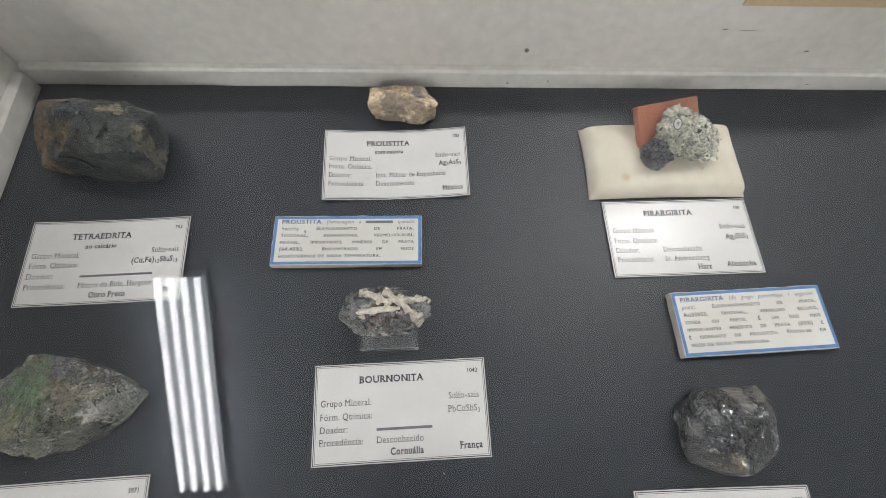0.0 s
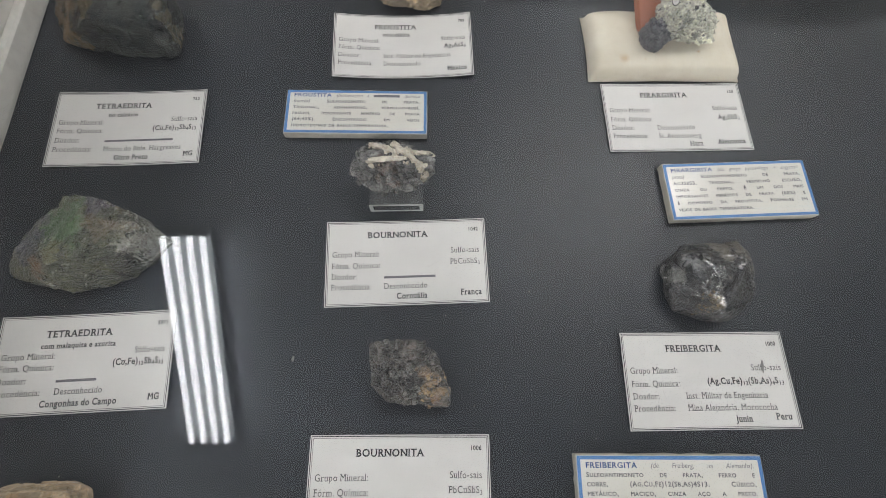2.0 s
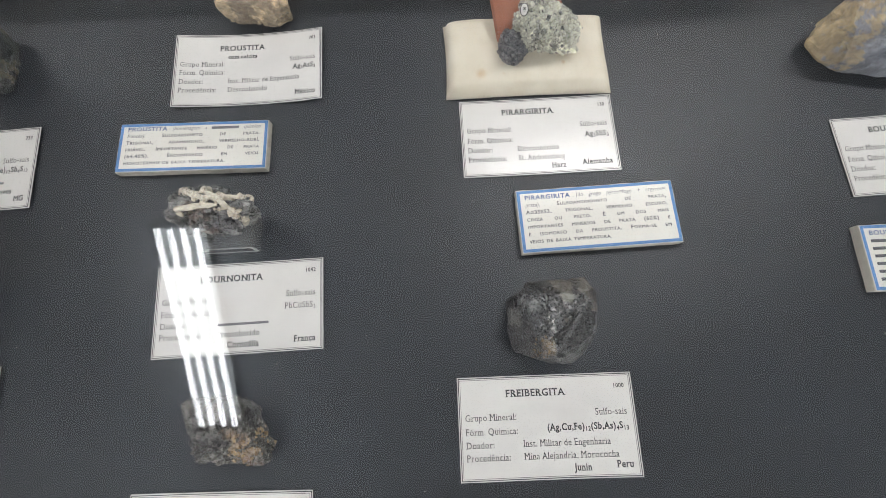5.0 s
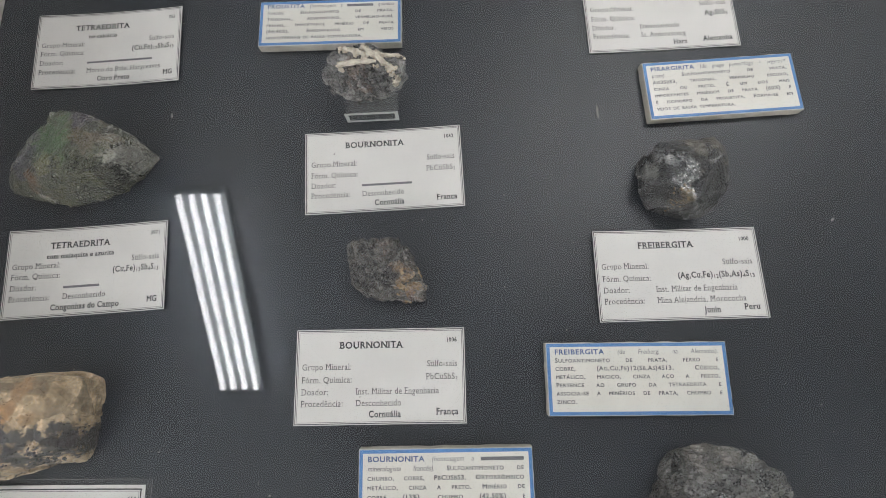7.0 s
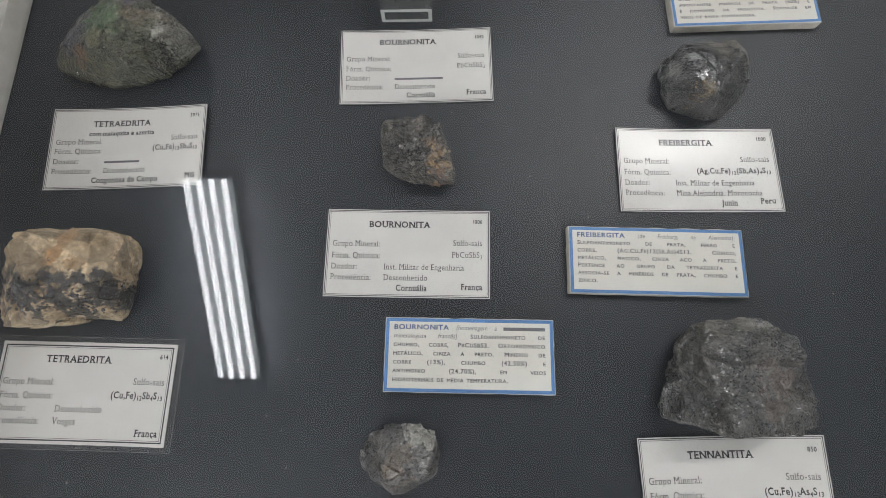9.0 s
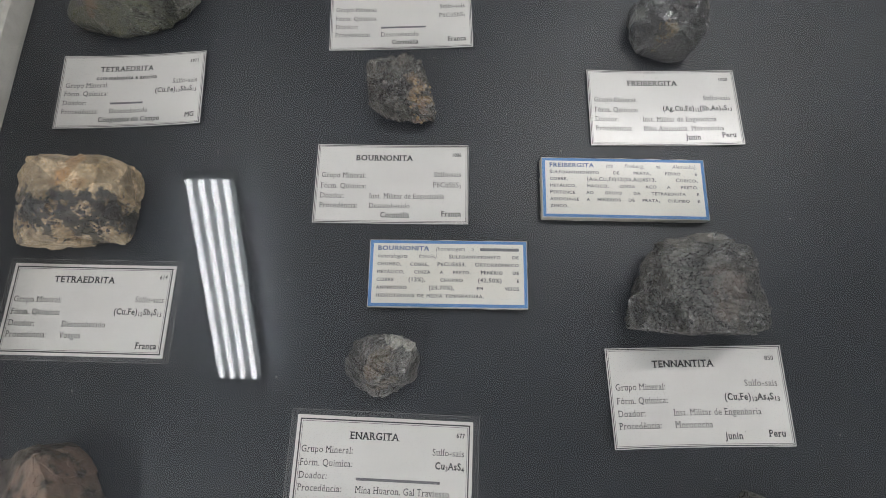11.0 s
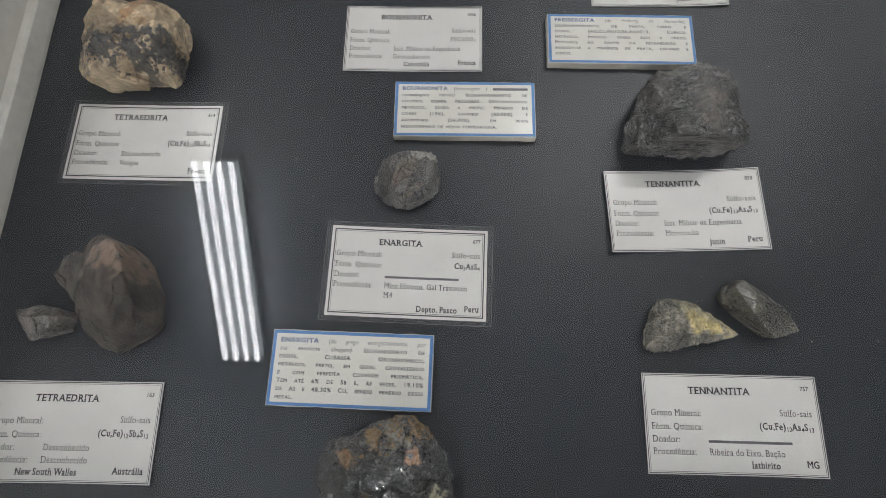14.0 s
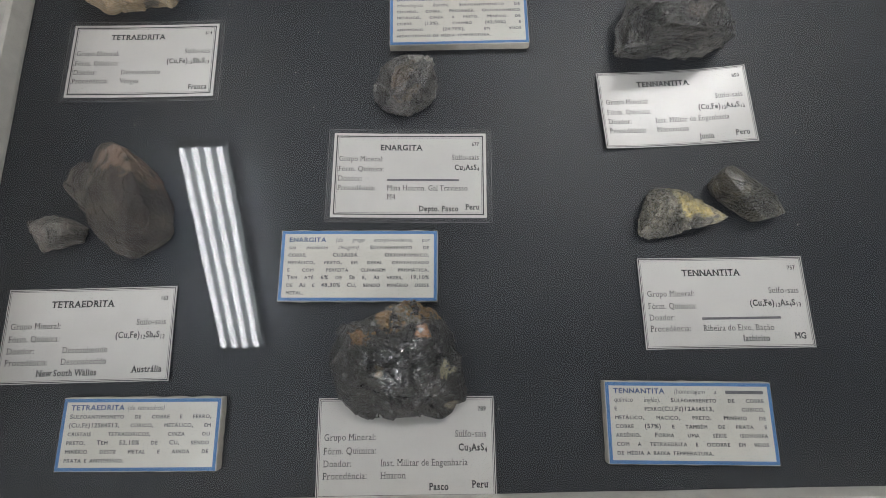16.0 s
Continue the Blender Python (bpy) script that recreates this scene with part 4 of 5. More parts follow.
brown = specimen("dark_brown_bournonite", (0.2521, -0.2752), [(-19, 14, 17), (-17, 15, 19), (1, 15, 22), (14, 10, 27), (16, 4, 14), (22, -11, 5), (22, -16, 11), (11, -16, 2), (-8, -14, 17), (-18, -6, 6), (-19, 4, 8), (-13, 10, 22), (11, 7, 24), (10, -5, 23), (-9, -7, 18), (14, -8, 17)], 0.0240, GLINT,
         ((0.030, 0.028, 0.027), (0.085, 0.076, 0.068)), "dark grey-brown granular bournonite rock on the black board",
         chips=3, depth=0.05, square=4.0, seed=8,
         patches=((13, -9, 5, (0.26, 0.18, 0.10)), (10, 0, 4, (0.16, 0.115, 0.08)), (-2, 13, 5, (0.11, 0.09, 0.08)), (14, -14, 4, (0.15, 0.10, 0.08))), rough=1.1, flakes=1.2, flake_scale=150, fine=0.6, crests=0.9, crest_scale=230, mottle=0.7)
nodule = specimen("enargite_nodule", (0.2502, -0.4343), [(-16, 13, 12), (-9, 16, 16), (2, 16, 19), (16, 13, 19), (19, 6, 11), (17, -7, 6), (2, -15, 0), (-3, -17, 5), (-18, -10, 0), (-21, 0, 5), (-9, 6, 21), (16, 9, 23), (12, -5, 21), (-4, -7, 19), (2, 2, 23)], 0.0230, METALLIC,
         ((0.036, 0.035, 0.036), (0.085, 0.080, 0.076)), "small rounded dark grey enargite nodule with glinting flakes",
         chips=3, depth=0.05, square=3.4, seed=9,
         patches=((8, 14, 5, (0.34, 0.33, 0.30)), (15, 12, 4, (0.30, 0.29, 0.26)), (-2, -3, 7, (0.13, 0.105, 0.08)), (1, 6, 4, (0.12, 0.10, 0.075))), rough=0.8, flakes=0.9, flake_scale=100, fine=0.5, crests=0.6, crest_scale=220, soft=30)
frei = specimen("black_freibergite", (0.4180, -0.2259), [(-23, 10, 6), (-19, 14, 14), (-12, 19, 12), (1, 19, 15), (17, 21, 14), (23, 12, 16), (18, -11, 16), (14, -18, 11), (9, -22, 6), (4, -23, 3), (-6, -20, 2), (-20, -15, 2), (-25, -5, 5), (-19, 11, 15), (-14, 11, 19), (15, 7, 22), (-13, -7, 22), (-3, -18, 23), (10, -14, 18), (-23, -7, 12), (2, 3, 23)], 0.0230, SMOOTH,
         ((0.011, 0.011, 0.013), (0.022, 0.022, 0.024)), "black faceted freibergite block with sharp glossy fractures", detail=7, seed=12, depth=0.07, worn=3.0,
         patches=((4, 17, 8, (0.13, 0.117, 0.10)), (16, 14, 6, (0.12, 0.108, 0.094)), (-7, -14, 3.5, (0.11, 0.085, 0.055)), (-21, 2, 4, (0.10, 0.10, 0.095)), (-13, 6, 4, (0.13, 0.13, 0.13)), (4, -1, 1.5, (0.15, 0.13, 0.11)), (-2, -5, 2, (0.14, 0.14, 0.14))), crest_scale=200, hollows=((7, 0, 13, 1.4),), steps=((-12, 2, 6, 70, 1.7, 0.55),), soft=200, chips=2, mottle=0.04, rough=0.3, crests=0.3, tone_scale=40, flakes=1.2, flake_scale=60, fine=0.25)
specimen("tennantite_block", (0.4148, -0.3958), [(-19, 30, 21), (-3, 32, 22), (9, 31, 25), (19, 24, 28), (23, 14, 22), (26, 4, 18), (38, -9, 10), (33, -14, 16), (16, -16, 8), (-17, -16, 6), (-36, -17, 6), (-37, -9, 4), (-28, 11, 16), (-26, 18, 28), (15, 19, 30), (-8, 21, 30), (-30, -10, 19), (-18, -20, 37), (23, -19, 29)], 0.0300, METALLIC,
         ((0.024, 0.024, 0.024), (0.070, 0.066, 0.061)), "large dark grey tennantite block with scaly uneven front",
         chips=2, depth=0.04, detail=7, seed=13, tone_scale=60,
         patches=((-16, 32, 7, (0.13, 0.12, 0.105)), (0, 33, 7, (0.13, 0.12, 0.105)), (14, 30, 6, (0.12, 0.112, 0.10)), (6, 2, 9, (0.075, 0.060, 0.051)), (2, -8, 6, (0.078, 0.062, 0.052))), rough=1.2, fine=0.3, crest_scale=58, stretch=(0.6, 1.1, 1.5), soft=110, flakes=0.7, flake_scale=80, crests=4.4, mottle=0.25)
wedge = specimen("yellow_tennantite_piece", (0.4030, -0.5157), [(-15, 9, 8), (-11, 15, 7), (5, 14, 7), (18, 5, 7), (27, -4, 11), (24, -6, 10), (7, -7, 1), (-8, -11, 1), (-17, -15, 3), (-21, -11, 4), (-12, 10, 15), (-8, 9, 16), (-13, -1, 16), (0, -5, 11), (-21, -9, 9)], 0.0160, GLINT,
         ((0.075, 0.070, 0.058), (0.19, 0.175, 0.14)), "wedge of grey tennantite with a yellow coated face",
         chips=3, depth=0.05, square=4.0, seed=14,
         patches=((3, 6, 9, (0.33, 0.29, 0.18)), (14, 3, 8, (0.37, 0.32, 0.18)), (24, 0, 6, (0.38, 0.32, 0.18)), (4, 1, 5, (0.46, 0.37, 0.15)), (13, -1, 4, (0.47, 0.38, 0.15)), (-2, -9, 5, (0.05, 0.046, 0.04)), (10, -7, 4, (0.06, 0.055, 0.047))), rough=0.5, flakes=0.8, flake_scale=160, fine=0.6, crests=0.6, crest_scale=260, mottle=0.5, soft=150)
specimen("dark_tennantite_piece", (0.4446, -0.5066), [(-18, 10, 9), (-13, 16, 13), (-10, 16, 15), (-1, 11, 12), (13, -1, 13), (20, -11, 9), (21, -11, 1), (5, -14, 2), (-8, -5, 2), (-17, 4, 5), (-16, 12, 16), (-7, 8, 18), (-9, -3, 18), (11, -3, 13), (5, -15, 10), (1, -12, 7)], 0.0180, METALLIC,
         ((0.035, 0.033, 0.026), (0.085, 0.078, 0.058)), "dark tennantite fragment with a smooth flat broken face", depth=0.05, square=4.0, seed=15,
         patches=((7, -2, 9, (0.024, 0.022, 0.018)), (20, -9, 4, (0.15, 0.14, 0.12)), (-12, 9, 6, (0.085, 0.078, 0.058)), (-8, 1, 3, (0.14, 0.13, 0.10)), (-4, 14, 3, (0.15, 0.14, 0.12))), rough=0.3, flakes=0.3, flake_scale=120, fine=0.5, crests=0.3, crest_scale=220, mottle=0.25, worn=1.0, soft=200, chips=1)
specimen("blue_grey_boulangerite", (0.6450, -0.0640), [52, 40, 27, 22, 21, 24, 33, 47, 62, 50, 30, 24, 23, 26, 36, 48], 0.036, DULL,
         ((0.15, 0.16, 0.19), (0.26, 0.27, 0.31)), "long blue-grey fibrous boulangerite slab with cream-coloured end",
         planes=((270, 70, 15), (260, 35, 20), (180, 30, 50)), square=4.2, rough=1.2, flakes=0.6, flake_scale=110, seed=16,
         patches=((-56, 2, 20, (0.44, 0.34, 0.20)), (-46, -12, 9, (0.33, 0.26, 0.17))))


def shards(name, host, count, mat, tones, reach, size, region, seed, lift=0.0):
    """Many small broken crystals, joined, sitting on the upper surface of a host stone within a region."""
    rng = random.Random(seed)
    me0 = host.data
    spots = [v for v in me0.vertices if v.normal.z > -0.2 and region(v.co.x * 1000, v.co.y * 1000, v.co.z * 1000)]
    verts, faces, colours = [], [], []
    for _ in range(count):
        v = rng.choice(spots)
        s = size * (0.45 + rng.random() ** 2 * 1.1) / 1000
        m = Matrix.Translation(v.co + v.normal * lift / 1000) @ Euler([rng.uniform(0, 6.3) for _ in range(3)]).to_matrix().to_4x4()
        a, b, c = s * rng.uniform(0.6, 1), s * rng.uniform(0.6, 1), s * rng.uniform(0.7, 1.3)
        pts = [(a, b, -c), (-a, b, -c), (-a, -b, -c), (a, -b, -c), (a * 0.75, b * 0.75, c * 0.6), (-a * 0.75, b * 0.7, c * 0.7), (-a * 0.7, -b * 0.8, c * 0.55), (a * 0.8, -b * 0.7, c * 0.6), (0.1 * a, -0.1 * b, c * 1.15)]
        k = len(verts)
        t = rng.random()
        col = [tones[0][i] * (1 - t) + tones[1][i] * t for i in range(3)]
        for q in pts:
            verts.append(m @ Vector(q))
            colours += [*col, 1.0]
        faces += [tuple(k + i for i in f) for f in ((3, 2, 1, 0), (0, 1, 5, 4), (1, 2, 6, 5), (2, 3, 7, 6), (3, 0, 4, 7), (4, 5, 8), (5, 6, 8), (6, 7, 8), (7, 4, 8))]
    me = mesh_of(name, verts, faces, mat)
    me.color_attributes.new("mineral", "FLOAT_COLOR", "POINT").data.foreach_set("color", colours)
    return part(name, me, mat, host, reach)


shards("silvery_grains", mala, 620, METALLIC, ((0.09, 0.088, 0.08), (0.42, 0.41, 0.37)), "silvery glinting grains on the broken end", 0.45, lambda x, y, z: x > 27 - 0.3 * y and z > 8, 201)
shards("glinting_specks", mala, 60, METALLIC, ((0.08, 0.09, 0.07), (0.30, 0.30, 0.26)), "scattered glinting specks", 0.45, lambda x, y, z: -12 < x < 12 and y < -6, 202)
shards("tetrahedrite_crust", calc, 280, METALLIC, ((0.03, 0.032, 0.036), (0.11, 0.11, 0.115)), "dark grey glinting tetrahedrite grains", 0.55, lambda x, y, z: -20 < x < 30 and -15 < y < 1 and z > 8, 203)
shards("glinting_grains", brown, 260, METALLIC, ((0.03, 0.028, 0.027), (0.16, 0.15, 0.14)), "dark glinting grains", 0.85, lambda x, y, z: x < 14 and z > 5, 204)
shards("orange_grains", brown, 45, DULL, ((0.20, 0.13, 0.07), (0.40, 0.29, 0.17)), "orange-brown grains", 0.9, lambda x, y, z: x > 8 and y < 0, 205)
shards("silvery_edge_grains", nodule, 130, METALLIC, ((0.14, 0.14, 0.13), (0.48, 0.47, 0.43)), "silvery grains along the broken edge", 0.7, lambda x, y, z: x > 0 and y > 9, 206)
shards("glinting_grains", wedge, 260, METALLIC, ((0.04, 0.037, 0.03), (0.22, 0.205, 0.165)), "glinting grey grains", 0.5, lambda x, y, z: x < -5 and z > 2, 207)
shards("green_grey_crystals", lime, 70, METALLIC, ((0.03, 0.042, 0.042), (0.15, 0.18, 0.17)), "grey-green glinting crystals", 0.6, lambda x, y, z: (-20 < x < -2 and 4 < y < 20) or (22 < x < 38 and -18 < y < 2), 208)
shards("brassy_crust", lime, 60, GLINT, ((0.14, 0.115, 0.065), (0.34, 0.29, 0.19)), "pale brassy crust", 0.6, lambda x, y, z: 8 < x < 21 and 6 < y < 16, 209)
shards("rusty_grains", frei, 45, DULL, ((0.12, 0.08, 0.045), (0.30, 0.22, 0.13)), "rusty grains in a hollow", 0.45, lambda x, y, z: -12 < x < -2 and -19 < y < -9, 210)

# bournonite cluster on its clear stand
def acrylic_stand(x, y, w, d, h, turn):
    """A short length of square clear acrylic tube, open to the front."""
    t = 0.0022
    thing = tagged(new("acrylic_stand"), "small clear acrylic square-tube stand on the black board", "stand")
    thing.matrix_world = pose(x, y, 0.0002, 0, 0, turn)
    bm = bmesh.new()
    outer = [(-w / 2, 0), (w / 2, 0), (w / 2, h), (-w / 2, h)]
    inner = [(-w / 2 + t, t), (w / 2 - t, t), (w / 2 - t, h - t), (-w / 2 + t, h - t)]
    ring = {}
    for s in (-1, 1):
        for key, loop in (("o", outer), ("i", inner)):
            ring[key, s] = [bm.verts.new((u, s * d / 2, v)) for u, v in loop]
    for i in range(4):
        j = (i + 1) % 4
        bm.faces.new((ring["o", -1][i], ring["o", -1][j], ring["i", -1][j], ring["i", -1][i]))
        bm.faces.new((ring["o", 1][j], ring["o", 1][i], ring["i", 1][i], ring["i", 1][j]))
        bm.faces.new((ring["o", -1][j], ring["o", -1][i], ring["o", 1][i], ring["o", 1][j]))
        bm.faces.new((ring["i", -1][i], ring["i", -1][j], ring["i", 1][j], ring["i", 1][i]))
    bmesh.ops.recalc_face_normals(bm, faces=bm.faces)
    body = part("tube_body", bm, ACRYLIC, thing)
    body.data.materials.append(RIM)
    for p in body.data.polygons:
        p.material_index = 1 if abs(p.normal.y) > 0.9 else 0
    return thing


acrylic_stand(0.2435, -0.1735, 0.031, 0.020, 0.0105, 1.5)
bour = specimen("bournonite_cluster", (0.2427, -0.1672), [24, 20, 14, 12, 12, 12, 15, 19, 24, 18, 14, 11, 10, 10, 12, 16], 0.026, METALLIC,
                ((0.075, 0.074, 0.076), (0.19, 0.187, 0.18)), "grey metallic bournonite cluster with white quartz rods on acrylic stand",
                z=0.0107, cuts=((270, 30, 24), (90, 20, 25)), square=3.0, flake_scale=190, seed=7,
                patches=((-2, -4, 6, (0.14, 0.11, 0.095)),), rough=2.0, flakes=1.3, crests=2.0, crest_scale=90)
shards("crystal_crust", bour, 230, METALLIC, ((0.045, 0.045, 0.047), (0.17, 0.168, 0.16)), "grey glinting crystals", 1.25, lambda x, y, z: True, 71)
RODS = ((-12, -2, 8, 0), (-10, 8, 4, 2), (2, 7, 17, -4), (6, 4, 20, 5))


def near_rods(x, y, z):
    """Whether a place on the cluster (mm) lies under one of the white quartz rods that cross its top."""
    for ax, ay, bx, by in RODS:
        u = min(1.0, max(0.0, ((x - ax) * (bx - ax) + (y - ay) * (by - ay)) / ((bx - ax) ** 2 + (by - ay) ** 2)))
        if z > 10 and math.hypot(x - ax - u * (bx - ax), y - ay - u * (by - ay)) < 1.5:
            return True
    return False


def quartz_rod(ax, ay, bx, by, seed):
    """A rough tapered rod of quartz lying over the cluster from a to b (mm)."""
    rng = random.Random(seed)
    verts, faces, colours, n, ring = [], [], [], 12, 8
    along = Vector((bx - ax, by - ay, 0)).normalized()
    side = Vector((-along.y, along.x, 0))
    tops = []
    for i in range(n + 1):
        x, y = ax + (bx - ax) * i / n, ay + (by - ay) * i / n
        tops.append(max([v.co.z * 1000 for v in bour.data.vertices if math.hypot(v.co.x * 1000 - x, v.co.y * 1000 - y) < 1.6] or [18]))
    for i in range(n + 1):
        z = sum(tops[max(0, i - 3):i + 4]) / len(tops[max(0, i - 3):i + 4])
        c = Vector((ax + (bx - ax) * i / n, ay + (by - ay) * i / n, z + 0.2))
        r = 1.7 * (0.45 + 0.55 * math.sin(math.pi * min(1, (i + 1.5) / (n + 2)))) * rng.uniform(0.75, 1.2)
        for j in range(ring):
            th = 2 * math.pi * j / ring
            k = r * rng.uniform(0.8, 1.2)
            verts.append((c + side * math.cos(th) * k + Vector((0, 0, 1)) * math.sin(th) * k * 0.8) / 1000)
            t = rng.random()
            colours += [0.56 + 0.12 * t, 0.51 + 0.11 * t, 0.42 + 0.10 * t, 1.0]
    faces += [(i * ring + j, i * ring + (j + 1) % ring, (i + 1) * ring + (j + 1) % ring, (i + 1) * ring + j) for i in range(n) for j in range(ring)]
    faces += [tuple(range(ring))[::-1], tuple(n * ring + j for j in range(ring))]
    me = mesh_of("quartz_rod", verts, faces, CRYSTAL)
    me.color_attributes.new("mineral", "FLOAT_COLOR", "POINT").data.foreach_set("color", colours)
    part("quartz_rod", me, CRYSTAL, bour, "rough white quartz rod")


for number, rod in enumerate(RODS):
    quartz_rod(*rod, number)
shards("quartz_crust", bour, 200, CRYSTAL, ((0.50, 0.44, 0.35), (0.68, 0.61, 0.50)), "rough white quartz rods", 1.05, near_rods, 72, 0.7)

# pyrargyrite on its cushion
def cushion():
    nx, ny, w, d, h = 34, 20, 0.0985, 0.0508, 0.0118
    verts, faces = [], []
    for j in range(ny + 1):
        for i in range(nx + 1):
            u, v = 2 * i / nx - 1, 2 * j / ny - 1
            k = (1 - u ** 8) * (1 - v ** 8)
            pinch = 1 + 0.022 * (abs(u * v)) ** 2 - 0.012 * (1 - abs(u)) * abs(v)
            z = h * (0.10 + 0.90 * max(0.0, k) ** 0.35) + 0.0004 * noise.noise((u * 4, v * 3, 2))
            verts.append((u * w / 2 * pinch, v * d / 2 * pinch, z))
    n = len(verts)
    verts += [(x, y, 0.0003) for x, y, _ in verts]
    at = lambda i, j: j * (nx + 1) + i
    for j in range(ny):
        for i in range(nx):
            faces.append((at(i, j), at(i + 1, j), at(i + 1, j + 1), at(i, j + 1)))
            faces.append((n + at(i, j + 1), n + at(i + 1, j + 1), n + at(i + 1, j), n + at(i, j)))
    ring = [at(i, 0) for i in range(nx)] + [at(nx, j) for j in range(ny)] + [at(i, ny) for i in range(nx, 0, -1)] + [at(0, j) for j in range(ny, 0, -1)]
    for a, b in zip(ring, ring[1:] + ring[:1]):
        faces.append((b, a, n + a, n + b))
    ob = new("display_cushion", mesh_of("display_cushion", verts, faces, FELT, True))
    ob.matrix_world = pose(0.4163, -0.0645, 0, 0, 0, 1.0)
    return tagged(ob, "flat cream felt cushion with brownish stains under a crystal cluster", "cushion")


cushion()
tile = part("terracotta_tile", box(-0.0205, 0.0205, -0.003, 0.003, -0.012, 0.013, 0.0008), TERRACOTTA, None, "broken reddish terracotta tile piece propping a crystal cluster")
tile.matrix_world = pose(0.4160, -0.0462, 0.0185, -60, 0, 13)
tagged(tile, category="tile")
pyra = specimen("pyrargyrite_cluster", (0.4212, -0.0590), [(-12, 12, 12), (-7, 19, 14), (2, 20, 18), (7, 11, 18), (18, 14, 14), (24, 9, 12), (26, 0, 10), (22, -14, 6), (16, -11, 8), (3, -14, 8), (-7, -13, 8), (-15, 1, 8), (-11, 0, 25), (0, -9, 24), (-8, -13, 22), (11, -8, 18)], 0.024, CRYSTAL,
                ((0.42, 0.42, 0.34), (0.66, 0.65, 0.53)), "pale greenish pyrargyrite crystal cluster with dark base on a cushion",
                z=0.0116, square=2.8, flake_scale=200, seed=11,
                patches=((8, -14, 4, (0.10, 0.09, 0.085)), (-2, -12, 4, (0.16, 0.16, 0.15)), (-4, 8, 3, (0.14, 0.14, 0.14))), flakes=1.0, rough=2.0, soft=14, chips=4, crests=5.0, crest_scale=55)
shards("crystal_crust", pyra, 1100, CRYSTAL, ((0.34, 0.34, 0.29), (0.70, 0.69, 0.58)), "pale greenish crystals", 0.8, lambda x, y, z: z > 4, 111)
shards("dark_specks", pyra, 45, METALLIC, ((0.05, 0.05, 0.055), (0.16, 0.16, 0.16)), "dark grey crystals among the pale ones", 1.0, lambda x, y, z: z > 8 and x < 12, 113)
base = part("dark_base", shape_rock("dark_base", [(-8, 7, 6), (-6, 9, 10), (-1, 7, 14), (9, -4, 8), (3, -9, 3), (-7, -3, 3), (-4, -2, 17), (2, -5, 14)], 0.017, METALLIC, ((0.05, 0.052, 0.06), (0.15, 0.152, 0.165)), rough=1.2, flakes=1.0, flake_scale=150, crests=1.2, crest_scale=120, detail=6, seed=31, soft=16), METALLIC, pyra, "dark grey metallic lump under the crystals")
base.matrix_local = pose(-0.0160, -0.0100, 0)
shards("dark_crystals", base, 110, METALLIC, ((0.05, 0.05, 0.06), (0.20, 0.20, 0.21)), "dark grey metallic crystals", 1.1, lambda x, y, z: z > 3, 112)
bm = bmesh.new()
bmesh.ops.create_circle(bm, cap_ends=True, segments=24, radius=1.0)
for v in bm.verts:
    v.co = Vector((v.co.x * 0.0019, v.co.y * 0.0030, 0))
tag = part("number_tag", bm, PAPER, pyra, "small oval white number tag with black rim")
tag.matrix_local = pose(-0.0115, -0.0020, 0.0262, 28, -16, -10)
bm = bmesh.new()
bmesh.ops.create_circle(bm, cap_ends=True, segments=24, radius=1.0)
for v in bm.verts:
    v.co = Vector((v.co.x * 0.0023, v.co.y * 0.0034, 0))
rim = part("tag_rim", bm, INK, tag, "black rim of the tag")
rim.matrix_local = pose(0, 0, -0.0003, 0, 0, 0)

p, f, tw = typeset("130", 0.0019, True, wide=0.8)
tag_text = part("tag_text", mesh_of("tag_text", [(px - tw / 2, py - 0.0007, 0.0001) for px, py in p], f, INK), INK, tag, "black figures on the tag")
tag_text.matrix_local = pose(0, 0, 0, 0, 0, 80)

# big black enargite with rusty grains, leaning over its label
enar = specimen("black_enargite", (0.2469, -0.5955), [(9, 32, 22), (18, 26, 20), (24, 10, 14), (34, -1, 10), (36, -20, 8), (21, -30, 6), (0, -28, 5), (-22, -25, 5), (-34, -17, 6), (-38, 2, 10), (-31, 16, 14), (-25, 21, 16), (4, 30, 22), (-18, 13, 27), (10, 19, 30), (-1, 7, 33), (15, -1, 31), (-15, -3, 29), (4, -12, 28), (23, -13, 22)], 0.033, SMOOTH,
                ((0.012, 0.012, 0.013), (0.028, 0.027, 0.027)), "large black enargite lump with rusty orange grains lying over its label",
                z=0.0020, square=2.8, detail=7, seed=10,
                patches=((14, 28, 6, (0.24, 0.15, 0.065)), (4, 24, 6, (0.14, 0.13, 0.105)), (-7, 22, 4, (0.22, 0.14, 0.06)), (-21, 14, 4, (0.26, 0.14, 0.06)), (25, -3, 3.5, (0.42, 0.39, 0.26)), (26, -21, 2.5, (0.30, 0.27, 0.19)), (12, 16, 3, (0.32, 0.17, 0.09)), (-9, -4, 3, (0.15, 0.11, 0.07))), depth=0.06, worn=0.3, hollows=((15, -6, 10, 2.0), (-12, 19, 9, 3.0)), soft=150, chips=2, tone_scale=50, mottle=0.08, rough=1.2, crests=0.6, crest_scale=60, flakes=2.4, flake_scale=64, fine=0.4)
shards("rusty_grains", enar, 330, DULL, ((0.10, 0.065, 0.030), (0.30, 0.19, 0.09)), "rusty orange grains", 0.6, lambda x, y, z: (y > 22 and x > 4) or (abs(x + 18) < 6 and abs(y - 13) < 3) or (y > 15 and -6 < x < 4), 101)
shards("grey_crystals", enar, 60, METALLIC, ((0.03, 0.03, 0.034), (0.13, 0.13, 0.13)), "dark grey crystals", 0.9, lambda x, y, z: z > 8, 102)

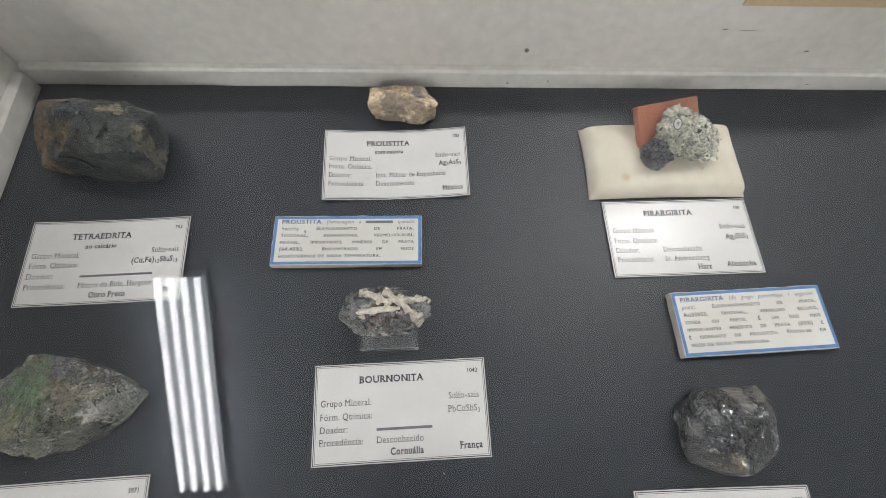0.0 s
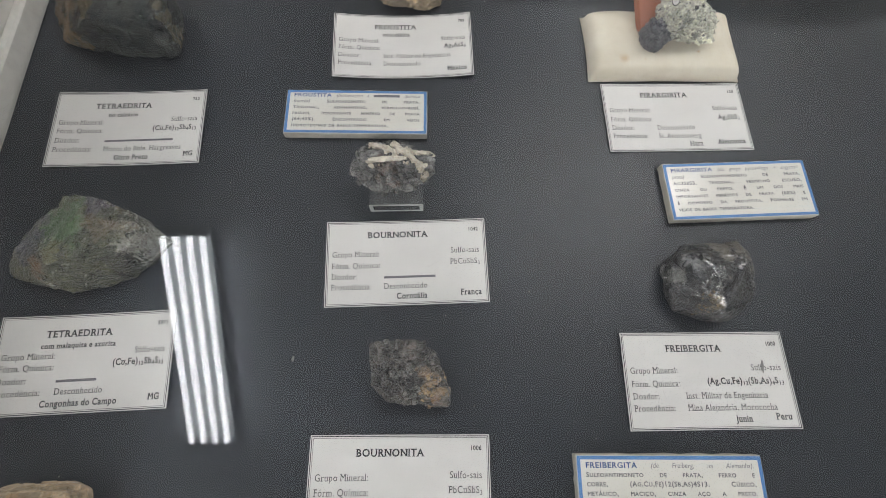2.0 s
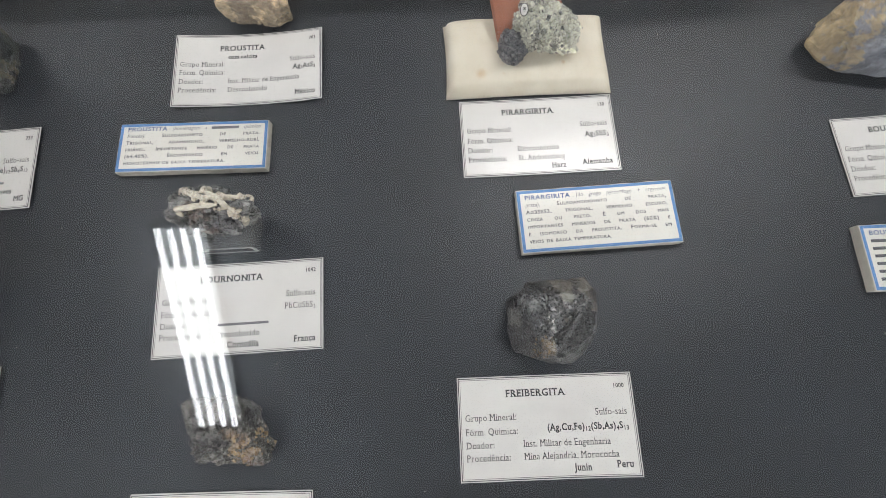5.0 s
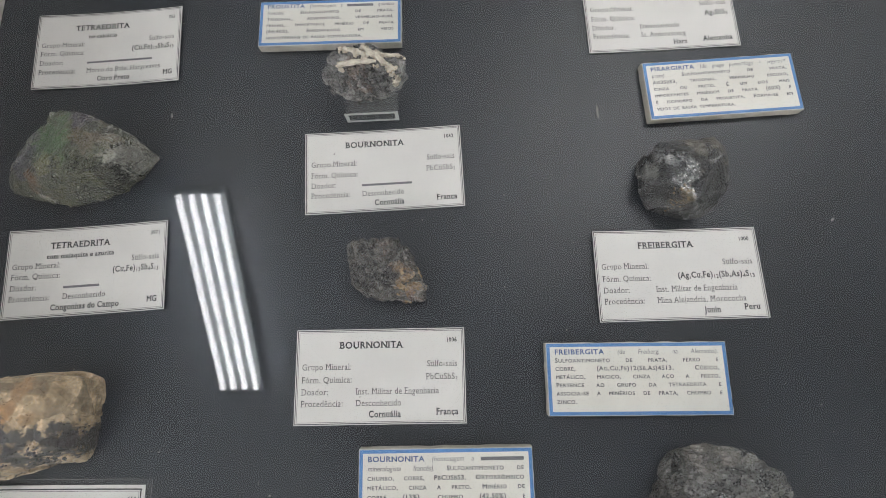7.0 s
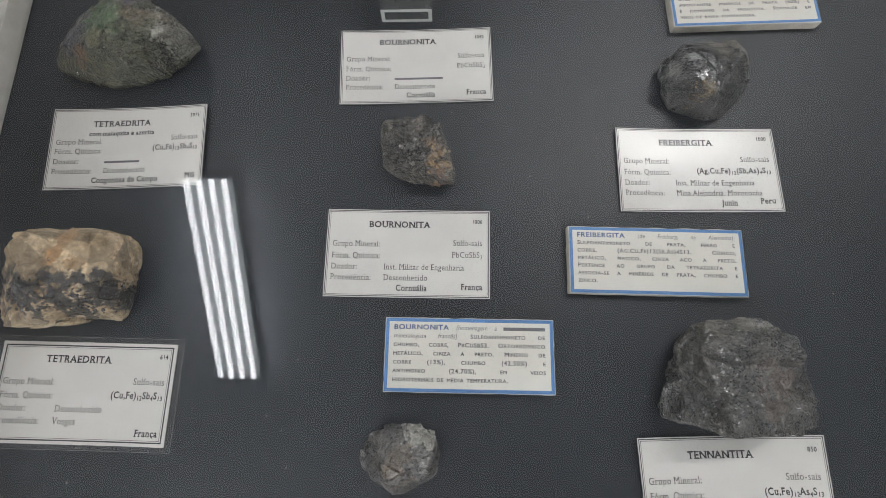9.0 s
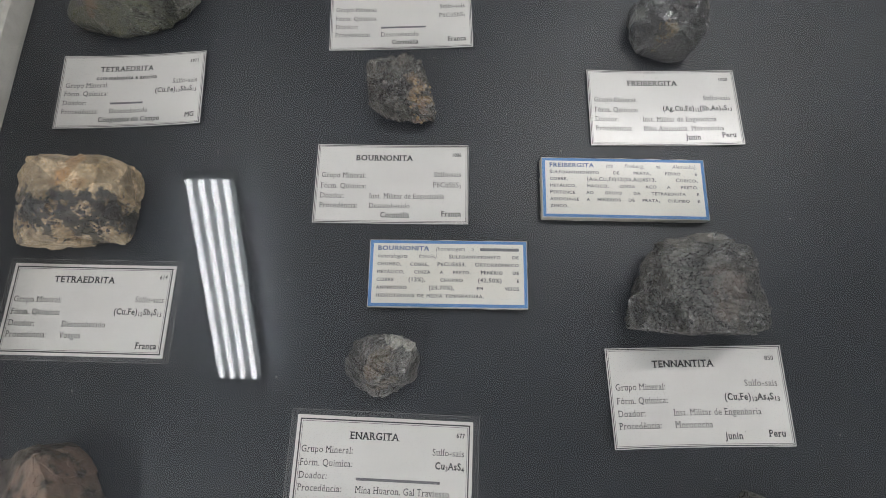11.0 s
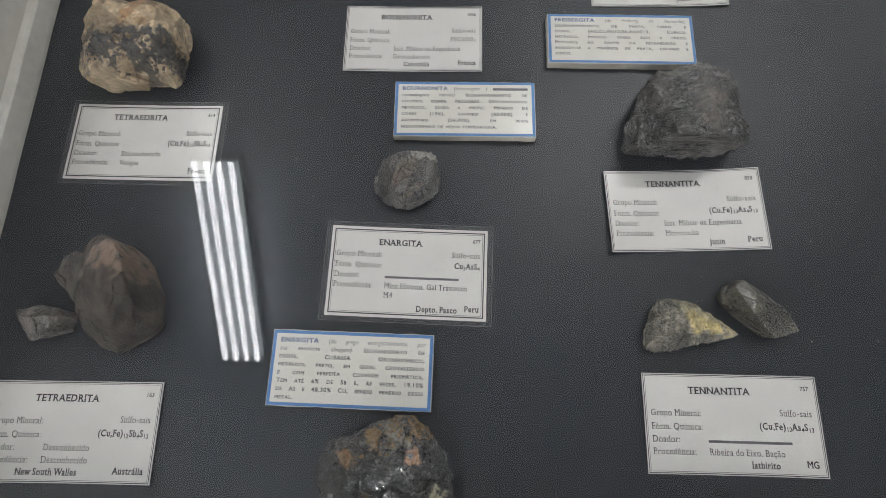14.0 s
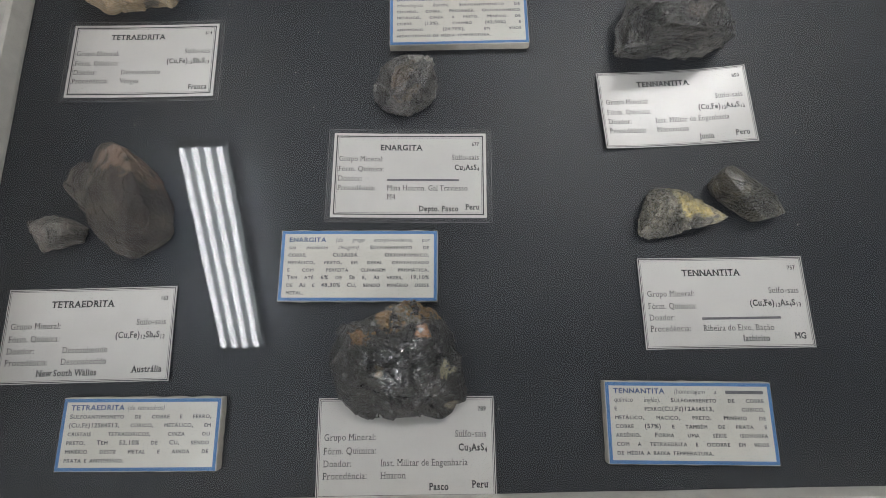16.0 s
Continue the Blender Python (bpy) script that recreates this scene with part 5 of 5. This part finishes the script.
# ---- dust and crumbs on the board ----
def crumbs():
    rng = random.Random(5)
    verts, faces = [], []
    for _ in range(420):
        x, y = rng.uniform(0.008, 0.70), rng.uniform(-0.655, -0.008)
        s = 0.00018 + 0.00038 * rng.random() ** 5
        k, a = len(verts), rng.uniform(0, 6.3)
        long = rng.uniform(0.6, 1.8)
        for u, v, w in ((1, 0, 0), (0, 1, 0), (-1, 0, 0), (0, -1, 0), (0, 0, 1)):
            px, py = u * s * long, v * s
            verts.append((x + px * math.cos(a) - py * math.sin(a), y + px * math.sin(a) + py * math.cos(a), 0.0002 + w * s))
        faces += [(k, k + 1, k + 4), (k + 1, k + 2, k + 4), (k + 2, k + 3, k + 4), (k + 3, k, k + 4), (k + 3, k + 2, k + 1, k)]
    ob = new("crumbs", mesh_of("crumbs", verts, faces, SPECK))
    tagged(ob, "pale dust grains and crumbs scattered over the black board", "dust", kind="stuff")


crumbs()


def glass_dust():
    """Lint and specks lying on the upper face of the glass lid."""
    rng = random.Random(11)
    verts, faces = [], []
    spots = [(0.309, -0.277, 0.0009, 0.00022, 1.7), (0.246, -0.276, 0.0004, 0.0002, 1.4), (0.344, -0.293, 0.0003, 0.00025, 0.9)]
    spots += [(rng.uniform(0.12, 0.42), rng.uniform(-0.60, -0.12), 0.00012 + 0.0003 * rng.random() ** 3, 0.00012, rng.uniform(0, 3)) for _ in range(26)]
    for x, y, a, b, turn in spots:
        k, n = len(verts), 9
        for j in range(n):
            th = 2 * math.pi * j / n
            u, v = a * math.cos(th), b * math.sin(th) * (0.7 + 0.3 * rng.random())
            px, py = x + u * math.cos(turn) - v * math.sin(turn), y + u * math.sin(turn) + v * math.cos(turn)
            verts.append((px, py, lid(py) + 0.0043))
        verts.append((x, y, lid(y) + 0.00455))
        faces += [(k + j, k + (j + 1) % n, k + n) for j in range(n)]
    ob = new("glass_dust", mesh_of("glass_dust", verts, faces, LINT))
    tagged(ob, "pale lint and dust specks on the glass lid", "dust", kind="stuff")


LINT = plain("lint", (0.30, 0.30, 0.29), 0.9)
glass_dust()
